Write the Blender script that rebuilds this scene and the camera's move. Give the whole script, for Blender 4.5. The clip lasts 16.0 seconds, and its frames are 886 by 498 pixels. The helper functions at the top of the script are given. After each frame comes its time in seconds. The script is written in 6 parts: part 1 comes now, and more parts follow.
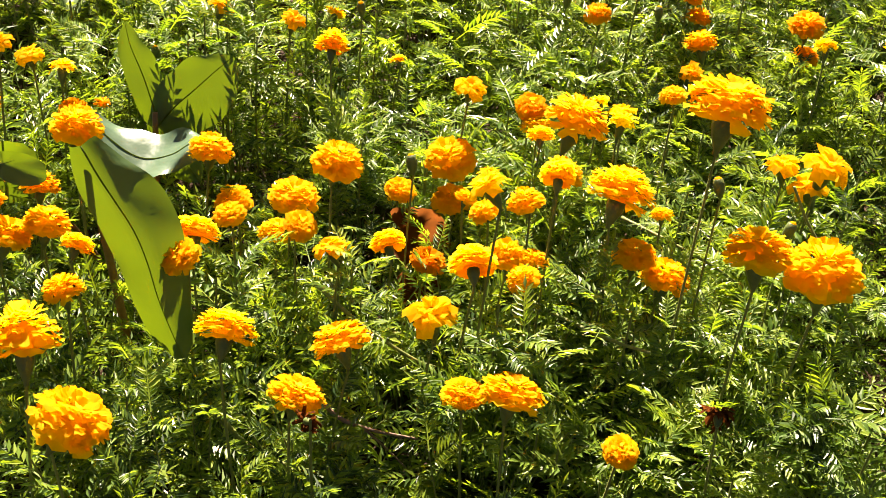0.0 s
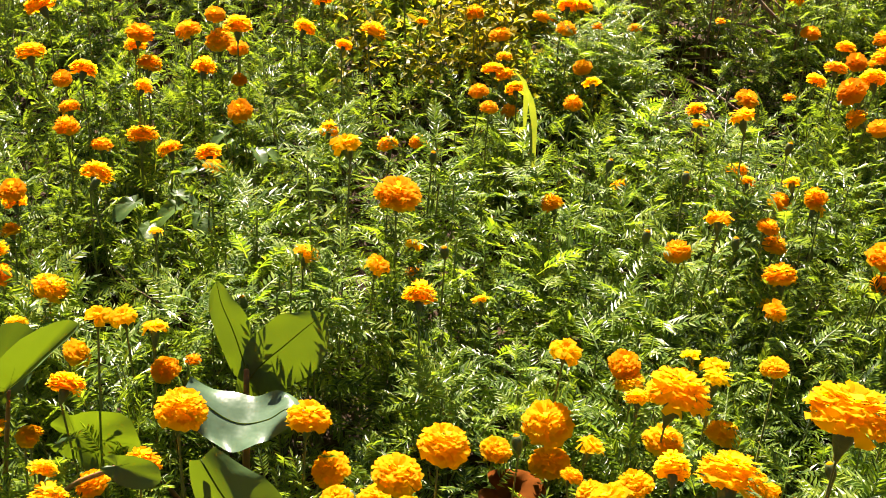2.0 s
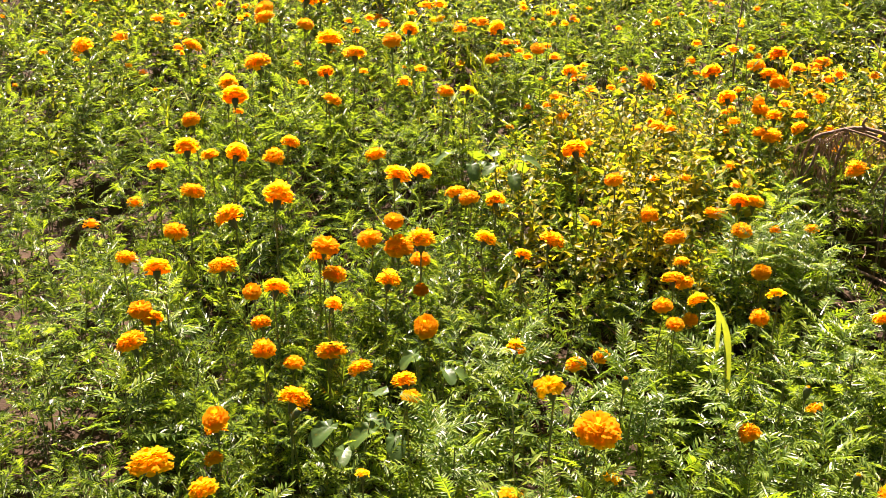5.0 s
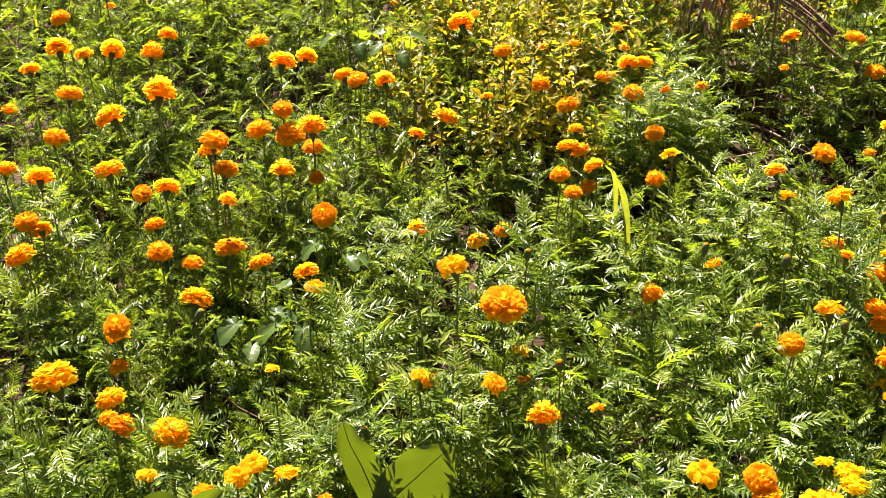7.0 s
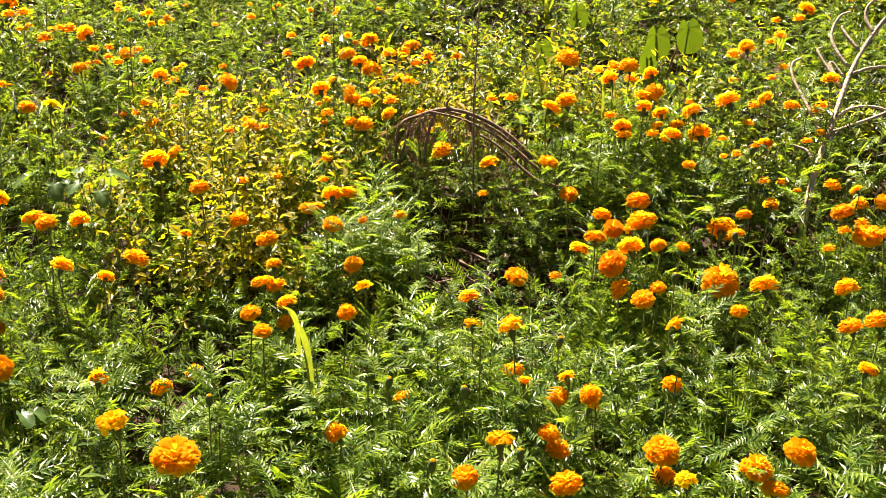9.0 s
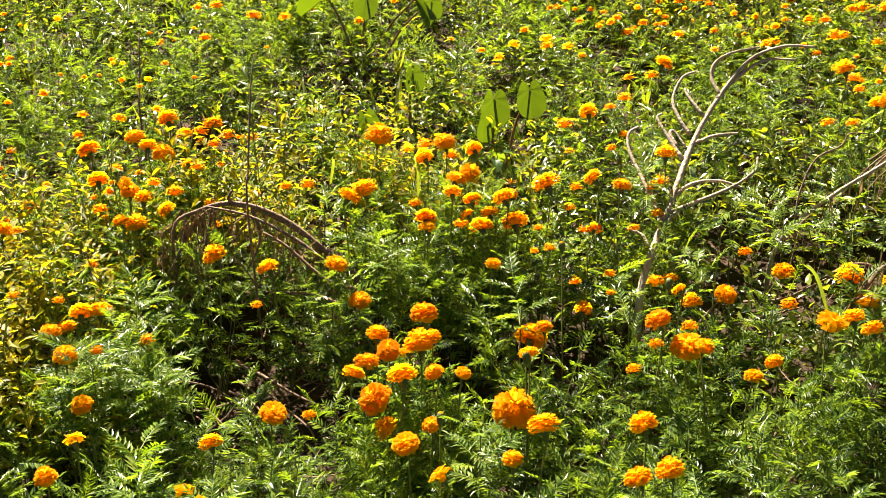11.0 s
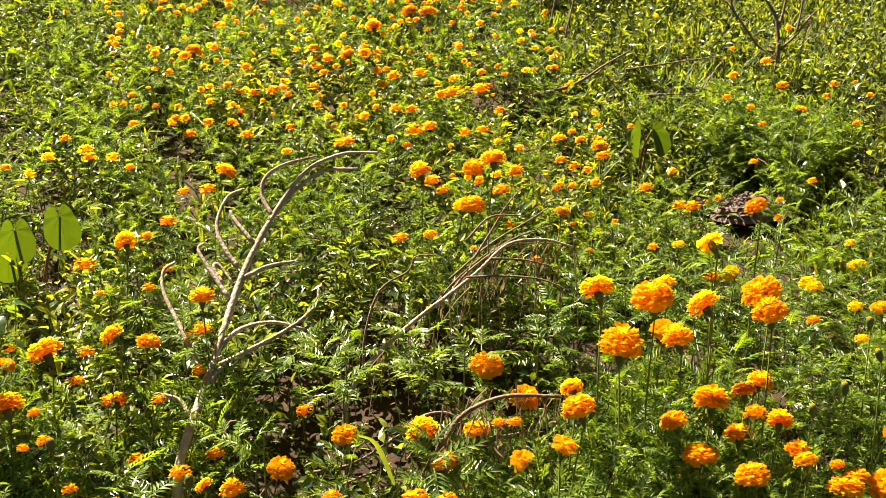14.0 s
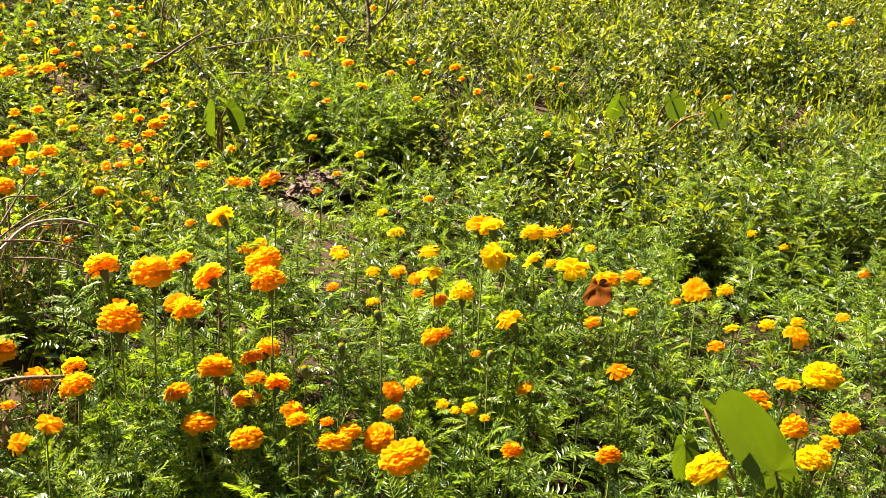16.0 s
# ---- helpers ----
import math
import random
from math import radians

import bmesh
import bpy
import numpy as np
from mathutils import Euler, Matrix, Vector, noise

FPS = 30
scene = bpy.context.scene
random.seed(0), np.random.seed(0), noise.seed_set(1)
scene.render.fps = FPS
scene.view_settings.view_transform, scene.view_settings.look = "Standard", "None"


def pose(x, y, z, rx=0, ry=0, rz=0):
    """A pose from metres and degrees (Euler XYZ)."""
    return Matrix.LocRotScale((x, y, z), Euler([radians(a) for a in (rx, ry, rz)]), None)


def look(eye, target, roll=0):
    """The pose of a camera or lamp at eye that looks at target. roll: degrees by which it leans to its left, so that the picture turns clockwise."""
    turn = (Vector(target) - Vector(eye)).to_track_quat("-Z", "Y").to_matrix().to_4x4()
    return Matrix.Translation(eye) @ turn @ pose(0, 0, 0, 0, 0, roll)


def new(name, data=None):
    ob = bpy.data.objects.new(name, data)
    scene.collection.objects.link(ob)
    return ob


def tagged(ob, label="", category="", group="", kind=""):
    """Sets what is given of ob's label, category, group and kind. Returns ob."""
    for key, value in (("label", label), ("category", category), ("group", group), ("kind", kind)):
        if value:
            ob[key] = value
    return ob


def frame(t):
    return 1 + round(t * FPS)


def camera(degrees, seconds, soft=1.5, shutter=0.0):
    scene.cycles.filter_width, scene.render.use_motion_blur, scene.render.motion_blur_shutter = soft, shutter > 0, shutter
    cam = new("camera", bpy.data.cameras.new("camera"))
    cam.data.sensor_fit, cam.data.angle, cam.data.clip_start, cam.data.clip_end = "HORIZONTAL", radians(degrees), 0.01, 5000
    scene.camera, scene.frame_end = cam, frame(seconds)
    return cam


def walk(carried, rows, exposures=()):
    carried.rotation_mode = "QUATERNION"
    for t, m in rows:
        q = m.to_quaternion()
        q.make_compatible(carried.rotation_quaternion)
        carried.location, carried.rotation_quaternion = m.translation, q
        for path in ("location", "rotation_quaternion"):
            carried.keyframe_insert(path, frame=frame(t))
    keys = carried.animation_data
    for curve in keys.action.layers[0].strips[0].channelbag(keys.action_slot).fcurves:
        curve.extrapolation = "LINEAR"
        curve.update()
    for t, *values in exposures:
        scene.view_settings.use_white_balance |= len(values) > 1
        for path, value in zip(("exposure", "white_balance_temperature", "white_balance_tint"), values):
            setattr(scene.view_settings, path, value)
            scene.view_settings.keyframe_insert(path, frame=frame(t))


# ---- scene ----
cam = camera(41.0, 16.0, soft=0.55)
PATH = [
    (0, (0.1001, -0.4299, 1.4523), (-0.0424, 1.2616, 0.3948), 3.77),
    (0.5, (0.0454, -0.4052, 1.5214), (-0.1295, 1.3272, 0.5374), 4.19),
    (1, (0.0030, -0.3701, 1.5923), (-0.1737, 1.3784, 0.6375), 3.80),
    (1.5, (-0.0338, -0.3300, 1.6501), (-0.2056, 1.4168, 0.6914), 2.85),
    (2, (-0.0694, -0.3130, 1.6976), (-0.2380, 1.4486, 0.7656), 2.34),
    (2.5, (-0.1250, -0.2970, 1.7534), (-0.3376, 1.4756, 0.8519), 1.57),
    (3, (-0.1733, -0.2996, 1.7645), (-0.4819, 1.4671, 0.8793), 1.30),
    (3.2, (-0.1924, -0.2972, 1.7771), (-0.5294, 1.4686, 0.9006), 1.52),
    (5.3, (-0.2674, -0.2352, 1.9439), (-0.6123, 1.5806, 1.1798), -0.71),
    (5.5, (-0.2550, -0.2275, 1.9473), (-0.5465, 1.5996, 1.1879), -0.73),
    (6, (-0.2321, -0.2111, 1.9502), (-0.3995, 1.6358, 1.2013), -1.26),
    (6.5, (-0.2176, -0.2017, 1.9471), (-0.3062, 1.6341, 1.1585), -1.35),
    (7, (-0.2624, -0.2115, 1.9290), (-0.4493, 1.5300, 0.9634), -2.66),
    (7.5, (-0.3059, -0.2170, 1.9002), (-0.5475, 1.4817, 0.8725), -2.37),
    (8, (-0.2263, -0.1803, 1.9248), (-0.3695, 1.5635, 0.9559), -0.92),
    (8.5, (-0.0991, -0.1595, 1.9453), (-0.0901, 1.6402, 1.0730), -0.44),
    (9, (-0.0075, -0.1618, 1.9683), (0.1425, 1.6607, 1.1584), -0.76),
    (9.5, (0.0430, -0.1599, 1.9983), (0.3123, 1.6717, 1.2416), -0.33),
    (9.7, (0.0552, -0.1622, 2.0096), (0.3466, 1.6740, 1.2725), -0.38),
    (11.8, (0.7870, 0.5140, 1.9920), (0.8980, 2.3420, 1.1890), -3.80),
    (12, (0.7870, 0.5260, 2.0010), (0.9000, 2.3660, 1.2240), -3.90),
    (12.2, (0.8150, 0.6320, 1.9750), (0.9390, 2.4840, 1.2310), -3.90),
    (12.5, (0.8918, 0.8376, 1.9260), (1.0863, 2.6863, 1.1881), -3.31),
    (13, (0.9724, 0.8466, 1.9439), (1.3755, 2.6652, 1.2157), -3.19),
    (13.5, (1.0240, 0.8307, 1.9587), (1.6041, 2.6041, 1.2386), -2.16),
    (14, (1.0859, 0.7982, 1.9740), (1.7642, 2.5405, 1.2639), -1.50),
    (14.5, (1.1791, 0.7642, 1.9777), (2.0227, 2.4384, 1.2809), -0.34),
    (15, (1.2524, 0.7221, 1.9766), (2.2430, 2.3189, 1.2919), 0.88),
    (15.5, (1.3493, 0.6319, 1.9804), (2.4963, 2.1073, 1.2680), 2.58),
    (16, (1.4160, 0.5557, 1.9771), (2.5340, 2.0408, 1.2393), 1.79),
]
STOPS = [(0.0, 2.96, 7700, 25), (1.0, 2.86, 7600, 24), (2.5, 2.74, 7200, 22), (3.2, 2.76, 7100, 20), (5.5, 2.84, 7500, 30), (6.5, 2.84, 7500, 29), (7.5, 2.77, 6900, 27), (8.2, 2.80, 7200, 23), (9.5, 2.77, 7400, 18), (12.0, 2.70, 7400, 14), (13.0, 2.62, 7500, 14), (14.5, 2.58, 7600, 16), (16.0, 2.8, 7500, 16)]
walk(cam, [(t, look(eye, target, roll)) for t, eye, target, roll in PATH], STOPS)

# ---- world, sun, exposure ----
SUN_AZ, SUN_EL = radians(-16), radians(51)
world = bpy.data.worlds.new("sky")
scene.world = world
world.use_nodes = True
wn = world.node_tree
sky = wn.nodes.new("ShaderNodeTexSky")
sky.sky_type = "NISHITA"
sky.sun_disc = False
sky.sun_elevation, sky.sun_rotation = SUN_EL, SUN_AZ
wn.links.new(sky.outputs[0], wn.nodes["Background"].inputs[0])
wn.nodes["Background"].inputs[1].default_value = 0.014
sun = new("sun", bpy.data.lights.new("sun", "SUN"))
sun.data.energy, sun.data.angle, sun.data.color = 4.5, radians(0.6), (1.0, 0.95, 0.86)
SUN_DIR = Vector((math.sin(SUN_AZ) * math.cos(SUN_EL), math.cos(SUN_AZ) * math.cos(SUN_EL), math.sin(SUN_EL)))
sun.matrix_world = look(SUN_DIR * 30, (0, 0, 0))


# ---- materials ----
def material(name):
    m = bpy.data.materials.new(name)
    m.use_nodes = True
    m.node_tree.nodes.clear()
    return m, m.node_tree.nodes, m.node_tree.links


def world_noise(n, l, scale, detail=3.0):
    g, tx = n.new("ShaderNodeNewGeometry"), n.new("ShaderNodeTexNoise")
    tx.inputs["Scale"].default_value, tx.inputs["Detail"].default_value = scale, detail
    l.new(g.outputs["Position"], tx.inputs["Vector"])
    return tx.outputs["Fac"]


def ramp(n, l, fac, stops):
    r = n.new("ShaderNodeValToRGB")
    while len(r.color_ramp.elements) < len(stops):
        r.color_ramp.elements.new(0.5)
    for e, (p, c) in zip(r.color_ramp.elements, stops):
        e.position, e.color = p, (*c, 1)
    l.new(fac, r.inputs[0])
    return r.outputs[0]


def add_numbers(n, l, a, b, ka=0.5, kb=0.5):
    s, u = n.new("ShaderNodeMath"), n.new("ShaderNodeMath")
    s.operation, u.operation = "MULTIPLY", "MULTIPLY_ADD"
    l.new(a, s.inputs[0])
    s.inputs[1].default_value = ka
    l.new(b, u.inputs[0])
    u.inputs[1].default_value = kb
    l.new(s.outputs[0], u.inputs[2])
    return u.outputs[0]


def thin_leaf(name, stops, through_stops, rough=0.38, thin=0.4, spec=0.5, scale=9.0, per="island", bump=0.0, bump_scale=60.0, mingle=(0.4, 0.8)):
    """A thin leaf or petal: a glossy face over a body that lets light through."""
    m, n, l = material(name)
    g = n.new("ShaderNodeNewGeometry")
    own = g.outputs["Random Per Island"]
    if per == "object":
        own = n.new("ShaderNodeObjectInfo").outputs["Random"]
    mixed = add_numbers(n, l, own, world_noise(n, l, scale), *mingle)
    p, t, mix, out = n.new("ShaderNodeBsdfPrincipled"), n.new("ShaderNodeBsdfTranslucent"), n.new("ShaderNodeMixShader"), n.new("ShaderNodeOutputMaterial")
    l.new(ramp(n, l, mixed, stops), p.inputs["Base Color"])
    l.new(ramp(n, l, mixed, through_stops), t.inputs["Color"])
    p.inputs["Roughness"].default_value, p.inputs["Specular IOR Level"].default_value = rough, spec
    mix.inputs[0].default_value = thin
    if bump:
        b = n.new("ShaderNodeBump")
        b.inputs["Strength"].default_value, b.inputs["Distance"].default_value = bump, 0.004
        l.new(world_noise(n, l, bump_scale, 2.0), b.inputs["Height"])
        l.new(b.outputs[0], p.inputs["Normal"])
    l.new(p.outputs[0], mix.inputs[1])
    l.new(t.outputs[0], mix.inputs[2])
    l.new(mix.outputs[0], out.inputs[0])
    return m


def solid(name, stops, rough=0.8, scale=30.0, bump=0.3, spec=0.3, detail=4.0):
    m, n, l = material(name)
    p, out, b = n.new("ShaderNodeBsdfPrincipled"), n.new("ShaderNodeOutputMaterial"), n.new("ShaderNodeBump")
    f = add_numbers(n, l, world_noise(n, l, scale, detail), world_noise(n, l, scale * 0.17, 2.0), 0.6, 0.4)
    l.new(ramp(n, l, f, stops), p.inputs["Base Color"])
    p.inputs["Roughness"].default_value, p.inputs["Specular IOR Level"].default_value = rough, spec
    b.inputs["Strength"].default_value, b.inputs["Distance"].default_value = bump, 0.01
    l.new(world_noise(n, l, scale * 2.5, detail), b.inputs["Height"])
    l.new(b.outputs[0], p.inputs["Normal"])
    l.new(p.outputs[0], out.inputs[0])
    return m


M_LEAF = thin_leaf("marigold_leaf", [(0.50, (0.018, 0.044, 0.010)), (0.68, (0.076, 0.142, 0.020)), (0.90, (0.165, 0.235, 0.028))],
                   [(0.50, (0.050, 0.100, 0.006)), (0.68, (0.235, 0.360, 0.014)), (0.90, (0.290, 0.400, 0.017))], rough=0.38, thin=0.43, spec=0.36, scale=9.0, mingle=(0.42, 0.93))
M_YOUNG = thin_leaf("young_leaf", [(0.50, (0.044, 0.094, 0.012)), (0.68, (0.100, 0.170, 0.020)), (0.90, (0.165, 0.225, 0.026))],
                    [(0.50, (0.130, 0.245, 0.008)), (0.68, (0.235, 0.370, 0.013)), (0.90, (0.310, 0.430, 0.016))], rough=0.38, thin=0.45, spec=0.36, scale=9.0, mingle=(0.42, 0.93))
M_WEED = thin_leaf("weed_leaf", [(0.52, (0.011, 0.026, 0.008)), (0.69, (0.056, 0.098, 0.016)), (0.88, (0.170, 0.205, 0.026))],
                   [(0.52, (0.028, 0.056, 0.004)), (0.69, (0.235, 0.290, 0.010)), (0.88, (0.380, 0.410, 0.015))], rough=0.32, thin=0.43, spec=0.36, scale=8.0, mingle=(0.45, 0.92))
M_YELLOWED = thin_leaf("yellowing_leaf", [(0.50, (0.060, 0.080, 0.010)), (0.70, (0.160, 0.165, 0.014)), (0.88, (0.260, 0.225, 0.018))],
                       [(0.50, (0.260, 0.290, 0.008)), (0.70, (0.520, 0.480, 0.012)), (0.88, (0.740, 0.560, 0.016))], rough=0.5, thin=0.47, spec=0.25, scale=12.0, mingle=(0.42, 0.93))
M_GRASS = thin_leaf("grass_blade", [(0.50, (0.018, 0.045, 0.006)), (0.70, (0.062, 0.110, 0.010)), (0.88, (0.150, 0.160, 0.020))],
                    [(0.50, (0.044, 0.085, 0.005)), (0.70, (0.240, 0.310, 0.010)), (0.88, (0.380, 0.390, 0.018))], rough=0.55, thin=0.44, spec=0.2, scale=10.0, mingle=(0.42, 0.93))
M_TARO = thin_leaf("taro_leaf", [(0.2, (0.046, 0.100, 0.028)), (0.8, (0.066, 0.130, 0.040))],
                   [(0.2, (0.068, 0.110, 0.003)), (0.8, (0.092, 0.145, 0.004))], rough=0.45, thin=0.52, scale=14.0, per="object", bump=0.5, bump_scale=45.0, spec=0.45)
M_RIB = thin_leaf("leaf_rib", [(0.2, (0.090, 0.150, 0.040)), (0.8, (0.120, 0.180, 0.050))], [(0.2, (0.110, 0.160, 0.006)), (0.8, (0.140, 0.190, 0.008))], rough=0.5, thin=0.8, spec=0.2, scale=30.0)
# waxy upper face; its greyer base colour also stands in for sky sheen
M_WAXY = thin_leaf("waxy_leaf_face", [(0.2, (0.056, 0.108, 0.058)), (0.8, (0.076, 0.130, 0.075))],
                   [(0.2, (0.100, 0.145, 0.010)), (0.8, (0.140, 0.190, 0.015))], rough=0.34, thin=0.2, scale=14.0, per="object", bump=0.4, bump_scale=40.0, spec=0.5)
M_BROADWEED = thin_leaf("broad_weed_leaf", [(0.2, (0.030, 0.075, 0.016)), (0.8, (0.060, 0.115, 0.024))],
                        [(0.2, (0.110, 0.190, 0.008)), (0.8, (0.200, 0.300, 0.010))], rough=0.4, thin=0.4, spec=0.4, scale=20.0, per="object", bump=0.4, bump_scale=60.0)
M_BLADE = thin_leaf("broad_grass", [(0.2, (0.075, 0.115, 0.018)), (0.8, (0.120, 0.160, 0.022))], [(0.2, (0.13, 0.20, 0.012)), (0.8, (0.27, 0.32, 0.018))], rough=0.45, thin=0.45, scale=60.0)
PETALS = {}
for key, face, inner in (("golden", (0.74, 0.420, 0.014), (0.88, 0.60, 0.020)), ("orange", (0.74, 0.370, 0.012), (0.87, 0.525, 0.016)),
                         ("deep", (0.68, 0.290, 0.010), (0.82, 0.42, 0.012)), ("russet", (0.60, 0.220, 0.008), (0.76, 0.34, 0.010)), ("yellow", (0.70, 0.440, 0.014), (0.86, 0.68, 0.022))):
    shades = [tuple(c * (1 + k * s) for c, s in zip(face, (0.05, 0.22, 0.3))) for k in (-1, 0, 1)]
    glows = [tuple(c * (1 + k * s) for c, s in zip(inner, (0.02, 0.07, 0.2))) for k in (-1, 1)]
    PETALS[key] = thin_leaf("petal_" + key, [(0.3, shades[0]), (0.6, shades[1]), (0.9, shades[2])], [(0.3, glows[0]), (0.9, glows[1])],
                            rough=0.85, thin=0.78, spec=0.08, scale=40.0)
M_CALYX = solid("calyx_green", [(0.3, (0.040, 0.066, 0.014)), (0.7, (0.078, 0.104, 0.022))], 0.5, 90, 0.2)
M_STEM = solid("green_stem", [(0.3, (0.075, 0.105, 0.022)), (0.7, (0.140, 0.150, 0.035))], 0.55, 60, 0.2)
M_PETIOLE = solid("reddish_petiole", [(0.3, (0.110, 0.060, 0.022)), (0.7, (0.200, 0.100, 0.035))], 0.5, 40, 0.15)
M_DRY = solid("dry_stalk", [(0.25, (0.140, 0.098, 0.062)), (0.5, (0.300, 0.240, 0.170)), (0.75, (0.460, 0.390, 0.300))], 0.75, 55, 0.5)
M_DARKDRY = solid("dark_dry_stem", [(0.3, (0.085, 0.052, 0.032)), (0.7, (0.190, 0.125, 0.080))], 0.8, 55, 0.5)
M_STRAW = thin_leaf("withered_straw", [(0.3, (0.110, 0.070, 0.038)), (0.9, (0.260, 0.185, 0.105))],
                    [(0.2, (0.20, 0.13, 0.06)), (0.8, (0.36, 0.26, 0.13))], rough=0.8, thin=0.35, spec=0.15, scale=30.0)
M_BROWN = thin_leaf("withered_brown", [(0.3, (0.026, 0.008, 0.002)), (0.9, (0.070, 0.022, 0.005))],
                    [(0.2, (0.10, 0.028, 0.006)), (0.8, (0.22, 0.070, 0.014))], rough=0.9, thin=0.4, spec=0.05, scale=30.0)
M_SOIL = solid("soil", [(0.3, (0.020, 0.012, 0.007)), (0.55, (0.042, 0.026, 0.014)), (0.8, (0.085, 0.056, 0.032))], 0.95, 14, 0.9, 0.15, 8)
M_MAT = solid("dry_litter", [(0.3, (0.070, 0.045, 0.034)), (0.55, (0.130, 0.092, 0.074)), (0.8, (0.220, 0.170, 0.145))], 0.9, 40, 1.0, 0.15, 6)

# ---- the lie of the land ----
SLOPE_X, SLOPE_Y = 0.0024, 0.1440


def land(x, y):
    """Height of the ground: a gentle rise away from the path that levels out far off."""
    def eased(v, a):
        return v if abs(v) < a else math.copysign(a + 4 * math.log1p((abs(v) - a) / 4), v)
    return SLOPE_X * eased(x, 12) + SLOPE_Y * eased(y, 9)


# ---- mesh helpers ----
def mesh_of(name, verts, tris, mats, index=None, smooth=False):
    me = bpy.data.meshes.new(name)
    verts, tris = np.asarray(verts, np.float32), np.asarray(tris, np.int32)
    me.vertices.add(len(verts))
    me.vertices.foreach_set("co", verts.ravel())
    me.loops.add(3 * len(tris))
    me.loops.foreach_set("vertex_index", tris.ravel())
    me.polygons.add(len(tris))
    me.polygons.foreach_set("loop_start", np.arange(0, 3 * len(tris), 3, dtype=np.int32))
    for m in mats:
        me.materials.append(m)
    if index is not None:
        me.polygons.foreach_set("material_index", np.asarray(index, np.int32))
    me.polygons.foreach_set("use_smooth", np.full(len(tris), smooth))
    me.update(calc_edges=True)
    me.validate()
    return me


class Soup:
    """Triangles gathered piece by piece, each piece with a material slot."""

    def __init__(self):
        self.v, self.t, self.m, self.n = [], [], [], 0

    def add(self, v, t, slot=0):
        v, t = np.asarray(v, float), np.asarray(t, int)
        self.v.append(v)
        self.t.append(t + self.n)
        self.m.append(np.full(len(t), slot))
        self.n += len(v)

    def arrays(self):
        return np.concatenate(self.v), np.concatenate(self.t), np.concatenate(self.m)

    def mesh(self, name, mats, smooth=False):
        v, t, m = self.arrays()
        return mesh_of(name, v, t, mats, m, smooth)


def part(name, data, parent, label="", loc=(0, 0, 0), rot=None, size=(1, 1, 1)):
    ob = new(name, data)
    ob.parent = parent
    ob.matrix_basis = Matrix.LocRotScale(Vector(loc), rot or Euler((0, 0, 0)), Vector(size))
    return tagged(ob, label)


def smooth_line(points, steps=5):
    """Catmull-Rom through the points."""
    p = [Vector(q) for q in points]
    p = [2 * p[0] - p[1]] + p + [2 * p[-1] - p[-2]]
    out = []
    for a, b, c, d in zip(p, p[1:], p[2:], p[3:]):
        for k in range(steps):
            t = k / steps
            out.append(0.5 * (2 * b + (c - a) * t + (2 * a - 5 * b + 4 * c - d) * t * t + (3 * b - a - 3 * c + d) * t ** 3))
    return out + [p[-2]]


def tube(points, r0, r1, sides=5, wobble=0.0, rng=random):
    """A tapering round stem along the points."""
    v, t = [], []
    last = len(points) - 1
    side = Vector((1, 0, 0))
    for i, p in enumerate(points):
        ahead = (Vector(points[min(i + 1, last)]) - Vector(points[max(i - 1, 0)])).normalized()
        side = (side - ahead * side.dot(ahead))
        side = side.normalized() if side.length > 1e-4 else ahead.orthogonal().normalized()
        up = ahead.cross(side)
        r = (r0 + (r1 - r0) * i / last) * (1 + wobble * rng.uniform(-1, 1))
        for k in range(sides):
            a = 2 * math.pi * k / sides
            v.append(Vector(p) + r * (math.cos(a) * side + math.sin(a) * up))
    for i in range(last):
        for k in range(sides):
            a, b = i * sides + k, i * sides + (k + 1) % sides
            t += [(a, b, b + sides), (a, b + sides, a + sides)]
    v += [Vector(points[0]), Vector(points[-1])]
    for k in range(sides):
        t += [(len(v) - 2, (k + 1) % sides, k), (len(v) - 1, last * sides + k, last * sides + (k + 1) % sides)]
    return np.array([tuple(q) for q in v]), np.array(t)


def lathe(profile, sides=8):
    v, t = [], []
    for r, z in profile:
        v += [(r * math.cos(2 * math.pi * k / sides), r * math.sin(2 * math.pi * k / sides), z) for k in range(sides)]
    for i in range(len(profile) - 1):
        for k in range(sides):
            a, b = i * sides + k, i * sides + (k + 1) % sides
            t += [(a, b, b + sides), (a, b + sides, a + sides)]
    return np.array(v), np.array(t)


# ---- leaves and shoots ----
def turn_z(v, a):
    c, s = math.cos(a), math.sin(a)
    return np.stack([c * v[:, 0] - s * v[:, 1], s * v[:, 0] + c * v[:, 1], v[:, 2]], 1)


def turn_y(v, a):
    c, s = math.cos(a), math.sin(a)
    return np.stack([c * v[:, 0] + s * v[:, 2], v[:, 1], -s * v[:, 0] + c * v[:, 2]], 1)


def turn_x(v, a):
    c, s = math.cos(a), math.sin(a)
    return np.stack([v[:, 0], c * v[:, 1] - s * v[:, 2], s * v[:, 1] + c * v[:, 2]], 1)


def leaflet(length, width, fine, rng):
    """A lance-shaped leaflet along +x, folded a little along its midrib."""
    dip = -0.10 * length * rng.uniform(0.3, 1.6)
    fold = 0.28 * width
    if fine:
        v = [(0, 0, 0), (0.38 * length, width / 2, fold), (0.42 * length, 0, 0), (0.38 * length, -width / 2, fold), (length, 0, dip)]
        return np.array(v), np.array([(0, 2, 1), (0, 3, 2), (1, 2, 4), (2, 3, 4)])
    v = [(0, 0, 0), (0.4 * length, width / 2, fold), (length, 0, dip), (0.4 * length, -width / 2, fold)]
    return np.array(v), np.array([(0, 2, 1), (0, 3, 2)])


